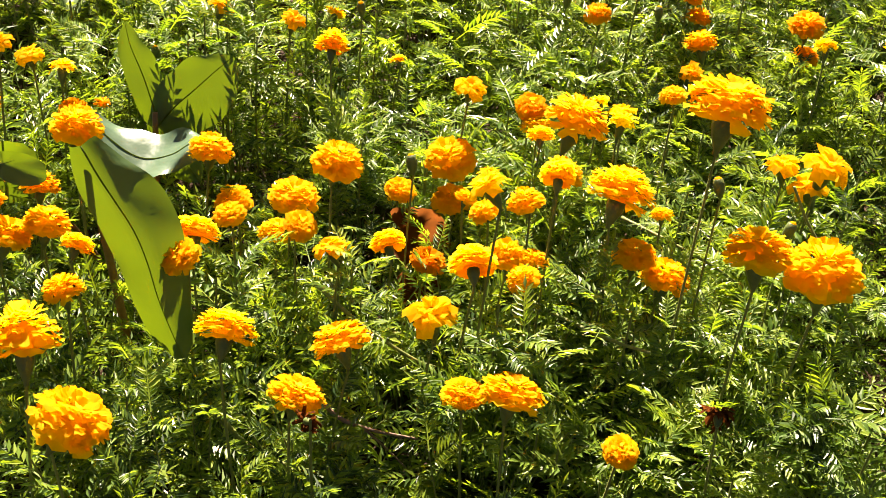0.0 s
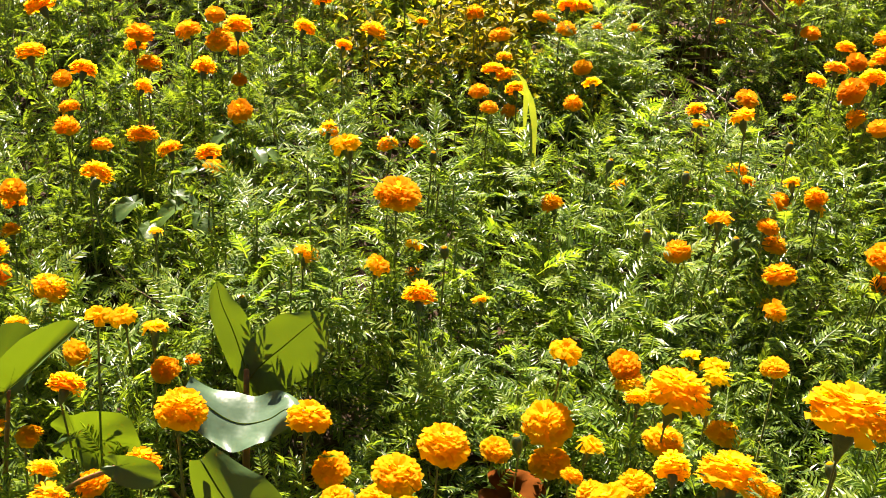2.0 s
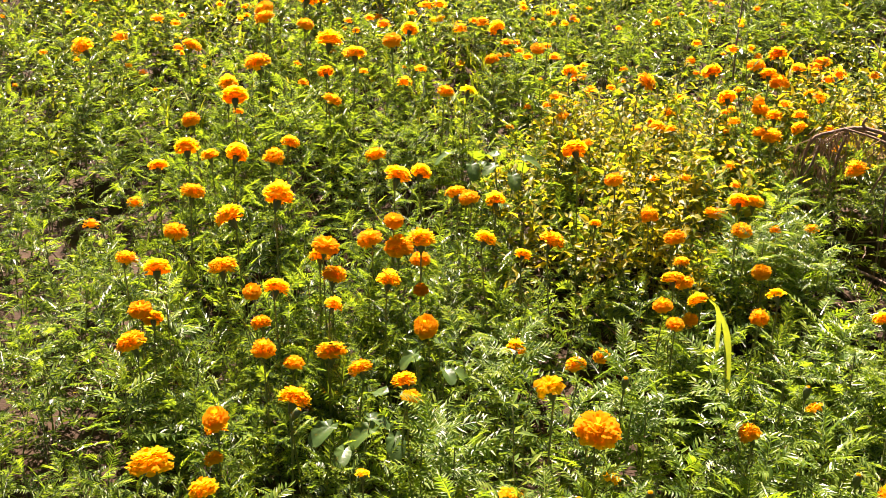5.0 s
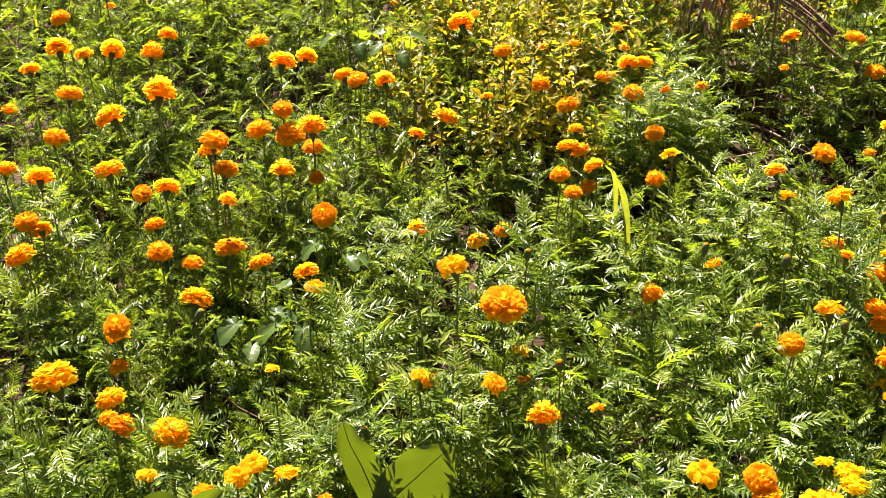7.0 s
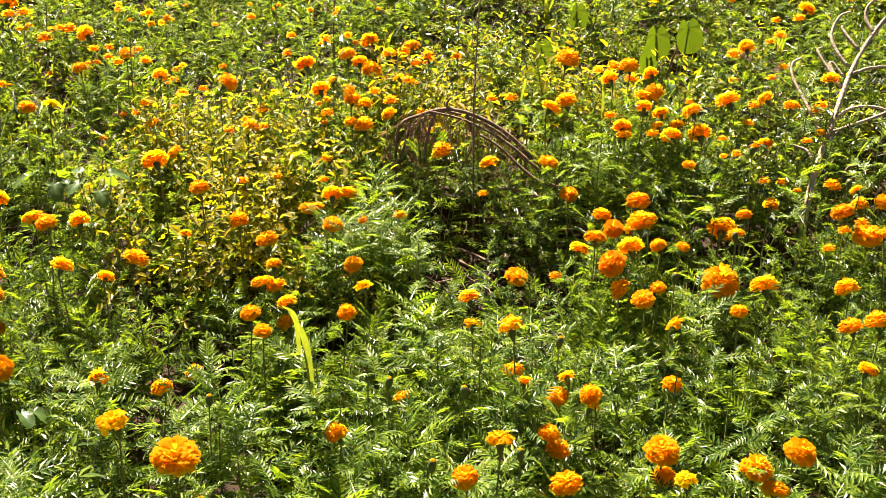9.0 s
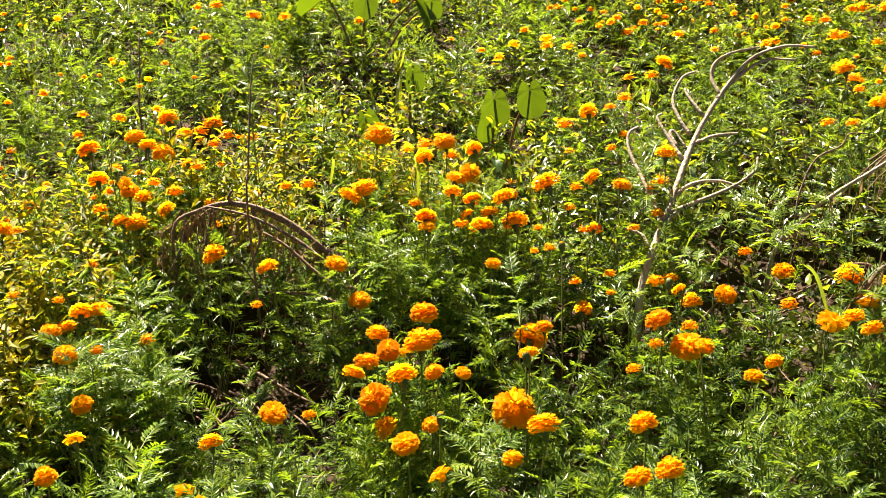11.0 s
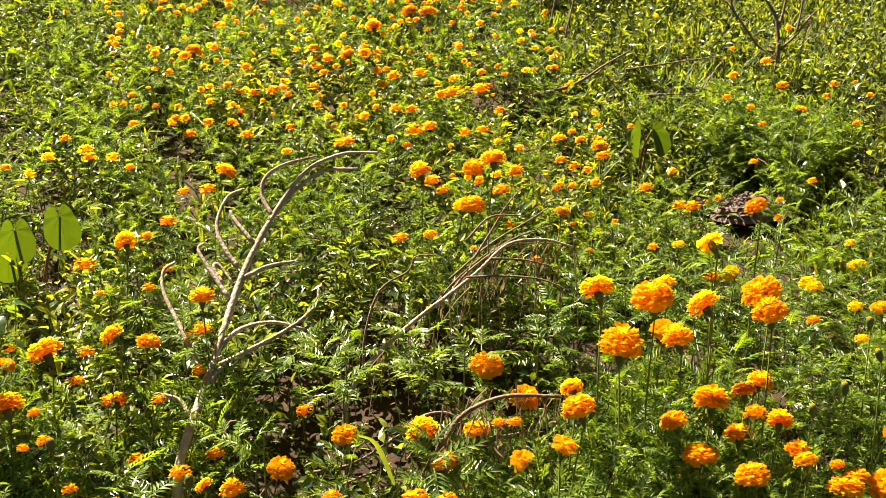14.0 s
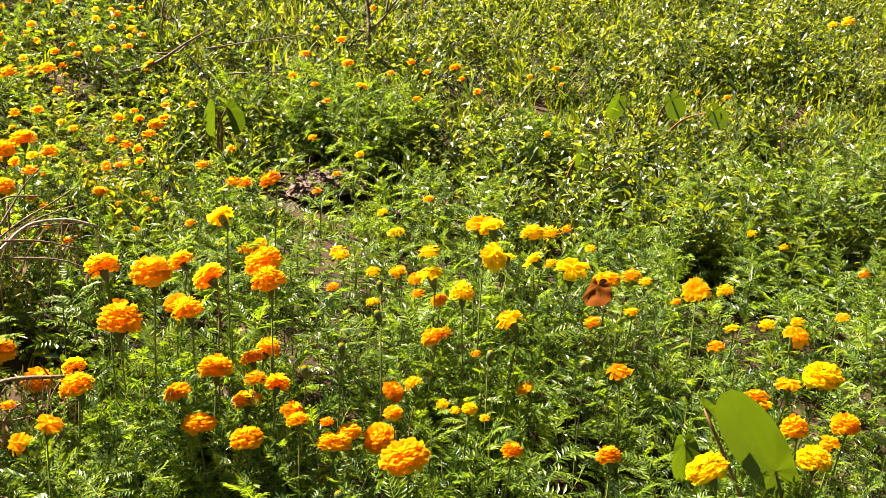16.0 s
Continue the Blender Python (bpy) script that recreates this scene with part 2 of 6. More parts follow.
def frond(rng, length=0.085, pairs=6, fine=True):
    """A feather-shaped marigold leaf along +x with its leaflets in pairs."""
    s = Soup()
    arch = rng.uniform(0.2, 0.9)

    def spine(u):
        return np.array([length * u, 0, length * (0.25 * u - 0.35 * arch * u * u)])
    w = 0.0011
    line = [spine(u) for u in (0, 0.35, 0.7, 1)]
    v = np.concatenate([[p + (0, w * k, 0), p - (0, w * k, 0)] for p, k in zip(line, (1, 0.9, 0.7, 0.4))])
    s.add(v, [(0, 1, 3), (0, 3, 2), (2, 3, 5), (2, 5, 4), (4, 5, 7), (4, 7, 6)] if fine else [(0, 1, 7), (0, 7, 6)])
    for i in range(pairs):
        u = 0.22 + 0.72 * i / (pairs - 1)
        size = length * (0.36 - 0.26 * (u - 0.5) ** 2 * 2) * rng.uniform(0.9, 1.12)
        for sign in (-1, 1):
            lv, lt = leaflet(size, size * rng.uniform(0.22, 0.29), fine, rng)
            lv = turn_x(lv, rng.uniform(-0.28, 0.28))
            lv = turn_y(lv, rng.uniform(-0.22, 0.12))
            lv = turn_z(lv, sign * rng.uniform(0.75, 1.05))
            s.add(lv + spine(u), lt)
    lv, lt = leaflet(length * 0.33, length * 0.08, fine, rng)
    s.add(lv + spine(1), lt)
    v, t, _ = s.arrays()
    return v, t


def shoot(rng, height=0.24, leaves=9, fine=True, leaf_len=0.082):
    """A marigold shoot: a thin stem with leaves set round its upper part."""
    s = Soup()
    lean = np.array([rng.uniform(-0.05, 0.05), rng.uniform(-0.05, 0.05), 0])
    path = [Vector(lean * u * u + (0, 0, height * u)) for u in (0, 0.5, 1)]
    v, t = tube(path, 0.0022, 0.0012, 3)
    s.add(v, t, 1)
    for i in range(leaves):
        u = 0.28 + 0.72 * i / (leaves - 1)
        fv, ft = frond(rng, leaf_len * rng.uniform(0.8, 1.2) * (1.08 - 0.42 * u), rng.choice((6, 7, 7, 8)), fine)
        fv = turn_x(fv, rng.gauss(0, 0.28))
        fv = turn_y(fv, -(0.05 + 0.55 * u * u * u) + rng.uniform(-0.3, 0.25))
        fv = turn_z(fv, 2.4 * i + rng.uniform(-0.5, 0.5))
        s.add(fv + lean * u * u + (0, 0, height * u), ft, 0)
    return s.arrays()


def oval_leaf(length, width, rng):
    dip, fold = -0.2 * length * rng.uniform(0, 1.5), 0.2 * width
    v = [(0, 0, 0), (0.3 * length, width / 2, fold), (0.7 * length, width * 0.36, fold + dip * 0.5), (length, 0, dip), (0.7 * length, -width * 0.36, fold + dip * 0.5),
         (0.3 * length, -width / 2, fold), (0.5 * length, 0, dip * 0.2)]
    return np.array(v), np.array([(0, 6, 1), (1, 6, 2), (2, 6, 3), (3, 6, 4), (4, 6, 5), (5, 6, 0)])


def weed_shoot(rng, height=0.22, leaves=12):
    """A weed with small pointed leaves up a thin stem and short side twigs."""
    s = Soup()
    lean = np.array([rng.uniform(-0.07, 0.07), rng.uniform(-0.07, 0.07), 0])
    v, t = tube([Vector(lean * u * u + (0, 0, height * u)) for u in (0, 0.5, 1)], 0.002, 0.001, 3)
    s.add(v, t, 1)
    count = int(leaves * 1.7)
    for i in range(count):
        u = 0.15 + 0.85 * i / (count - 1)
        length = rng.uniform(0.020, 0.043) * (1.15 - 0.4 * u)
        fv, ft = oval_leaf(length, length * rng.uniform(0.32, 0.55), rng)
        fv = fv + (rng.choice((0.006, 0.012, 0.03, 0.045)), 0, 0)
        fv = turn_x(fv, rng.uniform(-0.8, 0.8))
        fv = turn_y(fv, rng.uniform(-0.9, 0.25))
        fv = turn_z(fv, 2.4 * i + rng.uniform(-0.6, 0.6))
        s.add(fv + lean * u * u + (0, 0, height * u), ft, 0)
    return s.arrays()


def grass_tuft(rng, blades=7, height=0.16):
    s = Soup()
    for _ in range(blades):
        a, h, out = rng.uniform(0, 6.28), height * rng.uniform(0.5, 1.25), rng.uniform(0.2, 0.9)
        w = rng.uniform(0.0026, 0.0056)
        pts = [(u * u * out * h, h * (u - 0.25 * out * u * u)) for u in (0, 0.4, 0.75, 1)]
        v = []
        for (x, z), k in zip(pts, (0.8, 1, 0.7, 0)):
            v += [(x, w * k, z), (x, -w * k, z)] if k else [(x, 0, z)]
        s.add(turn_z(np.array(v), a) + (rng.uniform(-0.03, 0.03), rng.uniform(-0.03, 0.03), 0), [(0, 1, 3), (0, 3, 2), (2, 3, 5), (2, 5, 4), (4, 5, 6)])
    return s.arrays()


def scatter(name, shapes, places, mats, label, category):
    """Copies of the shapes at (x, y, z, yaw, tilt, tilt side, scale, shape) joined into one object."""
    vs, ts, ms, n = [], [], [], 0
    for x, y, z, yaw, tilt, side, size, k in places:
        v, t, m = shapes[k]
        q = turn_z(turn_y(turn_z(v, yaw), tilt), side) * size + (x, y, z)
        vs.append(q)
        ts.append(t + n)
        ms.append(m)
        n += len(v)
    ob = new(name, mesh_of(name, np.concatenate(vs), np.concatenate(ts), mats, np.concatenate(ms)))
    return tagged(ob, label, category, kind="stuff")


# ---- flower heads, one unit across ----
def petal(length, width, rng, curl=0.3):
    """A ruffled petal along +x that widens to a wavy tip."""
    a = [rng.uniform(-0.10, 0.10) * length for _ in range(3)]
    v = [(0, -width * 0.22, 0), (0, width * 0.22, 0), (0.55 * length, -width * 0.5, 0.06 * length), (0.55 * length, 0, -0.03 * length), (0.55 * length, width * 0.5, 0.06 * length),
         (length * 0.95, -width * 0.42, -curl * length + a[0]), (length * rng.uniform(0.9, 1.05), 0, -curl * length * 0.7 + a[1]), (length * 0.95, width * 0.42, -curl * length + a[2])]
    return np.array(v), np.array([(0, 3, 2), (0, 1, 3), (1, 4, 3), (2, 3, 6), (2, 6, 5), (3, 4, 7), (3, 7, 6)])


def ruffle(root, tip, width, rng):
    """A broad petal from root to tip that ends in a frilled edge."""
    root, tip = np.array(root, float), np.array(tip, float)
    along = tip - root
    size = np.linalg.norm(along)
    along = along / size
    across = np.array([-along[1], along[0], 0.0])
    across = across / max(1e-6, np.linalg.norm(across))
    face = np.cross(along, across)
    v = [root - 0.12 * width * across, root + 0.12 * width * across]
    for k in (-1, 0, 1):
        v.append(root + along * size * 0.62 + across * width * 0.42 * k + face * 0.05 * width * (1 - abs(k)))
    for k in (-1, -0.5, 0, 0.5, 1):
        reach = 1 - 0.12 * k * k + rng.uniform(-0.09, 0.07)
        v.append(root + along * size * reach + across * width * 0.5 * k + face * rng.uniform(-0.16, 0.12) * width)
    return np.array(v), np.array([(0, 1, 3), (0, 3, 2), (1, 4, 3), (2, 6, 5), (2, 3, 6), (3, 7, 6), (3, 8, 7), (3, 4, 8), (4, 9, 8)])


def pompon(rng, flat=0.9, dense=1.0):
    """A full double head: a close dome of frilled petals that curl outwards over a skirt of broad ones."""
    s = Soup()

    def on_dome(e, a, r):
        z = math.sin(e) * (0.46 * flat if e > 0 else 0.34)
        return np.array([0.5 * r * math.cos(e) * math.cos(a), 0.5 * r * math.cos(e) * math.sin(a), r * z])
    ring = [on_dome(radians(e), 0, 0.50) for e in (-50, -25, 0, 25, 50, 72, 90)]
    s.add(*lathe([(p[0], p[2]) for p in ring], 12))
    for k in range(int(13 * dense ** 0.5)):
        a = 6.2832 * (k + rng.uniform(-0.3, 0.3)) / int(13 * dense ** 0.5)
        tip = on_dome(radians(rng.uniform(-34, -4)), a, rng.uniform(0.92, 1.16))
        s.add(*ruffle(on_dome(radians(-40), a, 0.3), tip, rng.uniform(0.22, 0.36) / dense ** 0.25, rng))
    count = int(150 * dense)
    for k in range(count):
        up = -0.22 + 1.2 * (k + 0.5) / count
        e = math.asin(min(0.985, up)) + radians(rng.uniform(-7, 7))
        a = 2.39996 * k + rng.uniform(-0.25, 0.25)
        back = radians(rng.uniform(4, 34)) * (1 if e < 1.1 else 0.4)
        tip = on_dome(e, a, rng.uniform(0.88, 1.12))
        root = on_dome(min(1.5, e + back), a + rng.uniform(-0.2, 0.2), rng.uniform(0.55, 0.72))
        s.add(*ruffle(root, tip, rng.uniform(0.13, 0.22) * (1.0 if e < 0.8 else 0.8) / dense ** 0.4, rng))
    return s.arrays()


def open_head(rng, rays=11):
    """A single or half-open head: broad rays round a small tuft."""
    s = Soup()
    v, t = lathe([(0.06, -0.12), (0.10, -0.02), (0.09, 0.05), (0.0, 0.08)], 8)
    s.add(v, t)
    for row, (count, drop, reach) in enumerate(((rays, 0.12, 0.42), (rays - 2, -0.25, 0.36), (9, -0.75, 0.2))):
        for k in range(count):
            size = reach * rng.uniform(0.85, 1.1)
            v, t = petal(size, size * rng.uniform(0.6, 0.85), rng, rng.uniform(0.0, 0.45))
            v = turn_y(turn_x(v, rng.uniform(-0.4, 0.4)), drop + rng.uniform(-0.25, 0.25)) + (0.06, 0, 0.02 + 0.03 * row)
            s.add(turn_z(v, 6.283 * k / count + 0.4 * row + rng.uniform(-0.15, 0.15)), t)
    return s.arrays()


def withered_head(rng):
    s = Soup()
    for k in range(34):
        size = rng.uniform(0.25, 0.5)
        v, t = petal(size, size * 0.4, rng, rng.uniform(0.3, 1.2))
        v = turn_y(turn_x(v, rng.uniform(-1, 1)), rng.uniform(-0.8, 0.7)) + (0.04, 0, 0)
        s.add(turn_z(v, rng.uniform(0, 6.28)), t)
    return s.arrays()


RNG = random.Random(7)
FULL = [pompon(RNG, f) for f in (0.98, 0.80, 1.12, 0.88, 0.70)]
OPEN = [open_head(RNG, k) for k in (9, 11, 12)]
DRIED = [withered_head(RNG) for _ in range(2)]

HEADS = {}
for tint in PETALS:
    HEADS[tint] = [mesh_of("full_head", *a[:2], [PETALS[tint]], smooth=True) for a in FULL]
    HEADS[tint + "_open"] = [mesh_of("open_head", *a[:2], [PETALS[tint]]) for a in OPEN]
HEADS["withered"] = [mesh_of("withered_head", *a[:2], [M_BROWN]) for a in DRIED]
SHORT_CALYX = mesh_of("short_calyx", *lathe([(0.030, -0.56), (0.042, -0.50), (0.095, -0.38), (0.140, -0.24), (0.135, -0.12), (0.08, -0.06)], 9), [M_CALYX], smooth=True)
LONG_CALYX = mesh_of("long_calyx", *lathe([(0.036, -0.66), (0.045, -0.58), (0.110, -0.42), (0.150, -0.24), (0.140, -0.08), (0.08, -0.03)], 9), [M_CALYX], smooth=True)
BUD_BODY = mesh_of("bud_body", *lathe([(0.06, 0.0), (0.14, 0.12), (0.27, 0.40), (0.30, 0.72), (0.24, 0.98), (0.10, 1.02)], 9), [M_CALYX], smooth=True)
BUD_TIP = mesh_of("bud_tip", *lathe([(0.19, 0.96), (0.19, 1.0), (0.11, 1.07), (0.0, 1.09)], 9), [PETALS["orange"]], smooth=True)
STEMS = []
for k in range(4):
    bend = RNG.uniform(-0.9, 0.9), RNG.uniform(-0.9, 0.9)
    line = [Vector((bend[0] * math.sin(math.pi * u) * 8, bend[1] * math.sin(math.pi * u) * 8, u)) for u in (0, 0.2, 0.4, 0.6, 0.8, 1)]
    ring = []
    tris = []
    for i, p in enumerate(line):
        ring += [(p.x + (1.2 - 0.35 * i / 5) * math.cos(a), p.y + (1.2 - 0.35 * i / 5) * math.sin(a), p.z) for a in (0, 1.257, 2.513, 3.770, 5.027)]
    for i in range(5):
        for j in range(5):
            a, b = i * 5 + j, i * 5 + (j + 1) % 5
            tris += [(a, b, b + 5), (a, b + 5, a + 5)]
    STEMS.append(mesh_of("stem", ring, tris, [M_STEM], smooth=True))


def bush(rng):
    """The leafy body of one plant, 0.3 m high: a few shoots from one root."""
    s = Soup()
    for k in range(4):
        v, t, m = shoot(rng, rng.uniform(0.22, 0.30), 10, False, 0.080)
        v = turn_z(turn_y(turn_z(v, rng.uniform(0, 6.28)), rng.uniform(0.1, 0.5)), 1.6 * k + rng.uniform(-0.5, 0.5))
        s.add(v[:], t[m == 0], 0)
        s.add(v[:], t[m == 1], 1)
    return s.mesh("foliage", [M_LEAF, M_STEM])


BUSHES = [bush(RNG) for _ in range(7)]
LABELS = {
    "golden": "marigold plant with a full golden-yellow ruffled flower head",
    "orange": "marigold plant with a full bright orange ruffled flower head",
    "deep": "marigold plant with a small deep orange flower head",
    "yellow": "marigold plant with a lemon-yellow ruffled flower head",
    "golden_open": "marigold plant with an open golden flower on a long green calyx",
    "orange_open": "marigold plant with an open orange flower on a long green calyx",
    "deep_open": "marigold plant with a loose deep orange open flower",
    "yellow_open": "marigold plant with an open yellow flower on a long calyx",
    "withered": "marigold plant with a withered brown drooping flower head",
}


def marigold(x, y, h, d, tint):
    """One plant, its flower head h metres over the ground and d metres across."""
    rng = random.Random(int(x * 1000) * 7919 + int(y * 1000))
    dx, dy = rng.uniform(-0.03, 0.03), rng.uniform(-0.02, 0.05)
    root = new("marigold_plant")
    root.location = (x + dx, y + dy, land(x + dx, y + dy))
    tagged(root, LABELS[tint], "flower", "marigolds in the field")
    opened = tint.endswith("_open")
    calyx = LONG_CALYX if opened else SHORT_CALYX
    drop = (0.62 if opened else 0.53) * d
    # heads lean towards the light
    lean = Euler((-rng.gauss(0.22, 0.30), rng.gauss(-0.04, 0.26), rng.uniform(0, 6.28)), "XYZ")
    if tint == "withered":
        lean = Euler((rng.uniform(-2.2, -1.2), rng.uniform(-0.5, 0.5), rng.uniform(0, 6.28)), "XYZ")
    q = (Matrix.Rotation(lean.x, 3, "X") @ Matrix.Rotation(lean.y, 3, "Y") @ Matrix.Rotation(lean.z, 3, "Z")).to_euler()
    head = part("flower_head", rng.choice(HEADS[tint]), root, "", (-dx, -dy, h + land(x, y) - root.location.z), q, (d * 1.06 * rng.uniform(0.92, 1.08), d * 1.06, d * 1.06 * rng.uniform(0.88, 1.08)))
    part("calyx", calyx, head, "green calyx under the petals")
    foot = Vector((-dx, -dy, h)) - q.to_matrix() @ Vector((0, 0, drop))
    turn = Vector((0, 0, 1)).rotation_difference(foot).to_euler()
    part("stem", rng.choice(STEMS), root, "", (0, 0, 0), turn, (0.0021, 0.0021, foot.length))
    tall = max(0.16, min(h - 0.07, 0.36)) / 0.30
    part("foliage", rng.choice(BUSHES), root, "feathery green leaves", (0, 0, 0), Euler((0, 0, rng.uniform(0, 6.28))), (0.95, 0.95, tall))
    return root


def bud_plant(x, y, h):
    rng = random.Random(int(x * 977) + int(y * 3571))
    root = new("marigold_bud")
    root.location = (x, y, land(x, y))
    tagged(root, "marigold stem with a closed green bud tipped orange", "flower bud", "marigold buds")
    q = Euler((rng.gauss(-0.1, 0.15), rng.gauss(0, 0.15), 0))
    body = part("bud", BUD_BODY, root, "", (0, 0, h), q, (0.028, 0.028, 0.030))
    part("bud_tip", BUD_TIP, body, "orange petal tips")
    part("stem", rng.choice(STEMS), root, "", (0, 0, 0), None, (0.0018, 0.0018, h + 0.002))


def sprig_leaves(rng):
    s = Soup()
    v, t, m = shoot(rng, 0.22, 12, True, 0.098)
    s.add(v, t[m == 0], 0)
    return s.mesh("leaves", [M_YOUNG])


SPRIGS = [sprig_leaves(RNG) for _ in range(5)]


def sprig(x, y, top, scale):
    """A leafy flowerless shoot that stands over the rest."""
    rng = random.Random(int(x * 811) + int(y * 4093))
    root = new("marigold_sprig")
    root.location = (x, y, land(x, y))
    tagged(root, "leafy bright green marigold shoot without a flower", "shoot", "leafy marigold shoots")
    q = Euler((rng.gauss(-0.1, 0.15), rng.gauss(0, 0.15), rng.uniform(0, 6.28)))
    part("leaves", rng.choice(SPRIGS), root, "", (0, 0, top - 0.22 * scale), q, (scale, scale, scale))
    part("stem", rng.choice(STEMS), root, "", (0, 0, 0), None, (0.0018, 0.0018, top - 0.02))


# ---- ground ----
def ground_sheet():
    def axis(lo, hi):
        fine = np.arange(lo, hi, 0.22)
        far = np.array([1.5, 4, 8, 15, 30, 60, 120, 250, 500])
        return np.concatenate([lo - far[::-1], fine, hi + far])
    xs, ys = axis(-5, 10), axis(-3, 10)
    v = np.array([(x, y, land(x, y) + (0.03 * noise.noise((x * 2.1, y * 2.1, 0)) + 0.015 * noise.noise((x * 6, y * 6, 3)) - 0.02 if abs(x) < 12 and abs(y) < 12 else -0.02)) for y in ys for x in xs])
    nx = len(xs)
    t = []
    for j in range(len(ys) - 1):
        for i in range(nx - 1):
            a = j * nx + i
            t += [(a, a + 1, a + nx + 1), (a, a + nx + 1, a + nx)]
    ob = new("ground", mesh_of("ground", v, t, [M_SOIL], smooth=True))
    return tagged(ob, "dark brown garden soil under the marigolds", "ground", kind="structure")


ground_sheet()

GRASSY = [(2.85, 3.95), (3.35, 3.72), (3.76, 3.34), (4.20, 3.0), (4.59, 2.48), (5.4, 1.3), (16, 1.3), (16, 16), (4.4, 16), (3.72, 6.4), (3.42, 5.5), (3.06, 4.3)]
SEEN = [(-0.75, 0.35), (0.95, 0.45), (2.2, 1.1), (3.9, 1.45), (10.2, 3.6), (9.6, 7.3), (2.2, 7.5), (-0.9, 6.8), (-3.7, 5.6), (-1.9, 1.6)]
BARE = [(0.30, 2.90, 0.20), (0.47, 2.88, 0.18), (3.49, 4.0, 0.18), (-0.12, 1.25, 0.09), (-0.02, 0.92, 0.12), (-0.45, 1.85, 0.10)]


YELLOW = [(-0.47, 3.07, 0.3, 0.45, 70), (-0.26, 3.46, 0.4, 0.45, 70), (-0.49, 3.24, 0.3, 0.5, 60), (-0.35, 3.50, 0.3, 0.4, 45), (-0.25, 2.94, 0.15, 0.2, 36), (-0.10, 2.85, 0.2, 0.25, 26), (2.21, 5.00, 0.4, 0.5, 40), (0.28, 3.53, 0.2, 0.25, 30), (0.50, 3.75, 0.45, 0.30, 70), (0.95, 3.85, 0.35, 0.30, 45), (2.68, 4.08, 0.3, 0.4, 30)]


def inside(x, y, poly):
    hit = False
    for (ax, ay), (bx, by) in zip(poly, poly[1:] + poly[:1]):
        if (ay > y) != (by > y) and x < ax + (y - ay) * (bx - ax) / (by - ay):
            hit = not hit
    return hit


def bare(x, y, grow=0.0):
    return any((x - a) ** 2 + (y - b) ** 2 < (r + grow) ** 2 for a, b, r in BARE)


STANDS = [(-0.62, 0.48, 1.10, 2.05, -0.16), (0.40, 1.25, 1.40, 2.25, -0.18), (1.95, 2.95, 2.2, 3.1, -0.14), (-1.5, -0.4, 0.6, 1.6, -0.16),
          (-3.0, -0.15, 1.75, 3.1, 0.22), (0.3, 1.25, 2.4, 2.85, 0.16), (0.3, 1.30, 2.9, 3.5, -0.20), (1.25, 1.95, 1.0, 3.4, 0.22)]


HOLLOWS = [(0.28, 2.52, 0.40, 0.20), (0.75, 2.62, 0.32, 0.40), (-0.55, 1.36, 0.30, 0.60), (1.65, 2.58, 0.40, 0.25), (2.05, 3.05, 0.36, 0.30), (1.35, 2.85, 0.25, 0.40), (-0.42, 0.95, 0.22, 0.35)]
RISES = [(0.70, 3.15, 0.50, 0.07), (1.05, 3.05, 0.35, 0.06), (2.45, 2.95, 0.40, 0.05), (2.20, 3.60, 0.45, 0.06), (1.60, 3.30, 0.35, 0.05)]


def canopy(x, y):
    """How high the leaves stand, in soft mounds with hollows between."""
    calm = 0.5 + 0.5 * min(1.0, max(0.0, (y - 1.2) / 0.8))
    n = noise.noise((x * 1.7, y * 1.7, 5)) * 0.100 + noise.noise((x * 4.5, y * 4.5, 9)) * 0.150
    top = 0.325 + n * calm
    for cx, cy, r, rise in RISES:
        top += rise * max(0.0, 1 - ((x - cx) ** 2 + (y - cy) ** 2) / (r * r))
    for cx, cy, r, drop in HOLLOWS:
        top *= 1 - drop * max(0.0, 1 - ((x - cx) ** 2 + (y - cy) ** 2) / (r * r))
    return top


def gaps(x, y):
    """How open the growth is: thin stretches above nought, close lush ones below."""
    for x0, x1, y0, y1, open_by in STANDS:
        if x0 < x < x1 and y0 < y < y1:
            return open_by
    return 0.0


def weedy(x, y):
    far = min(1.0, max(0.0, (y - 3.3) / 1.4)) * (0.75 if x < 1.35 else 0.35)
    bushy = 0.85 * min(1.0, max(0.0, 1.35 - math.hypot((x - 1.75) / 0.75, (y - 3.45) / 0.75)))
    return max(bushy, far * (0.6 + 0.8 * noise.noise((x * 0.9, y * 0.9, 21))))


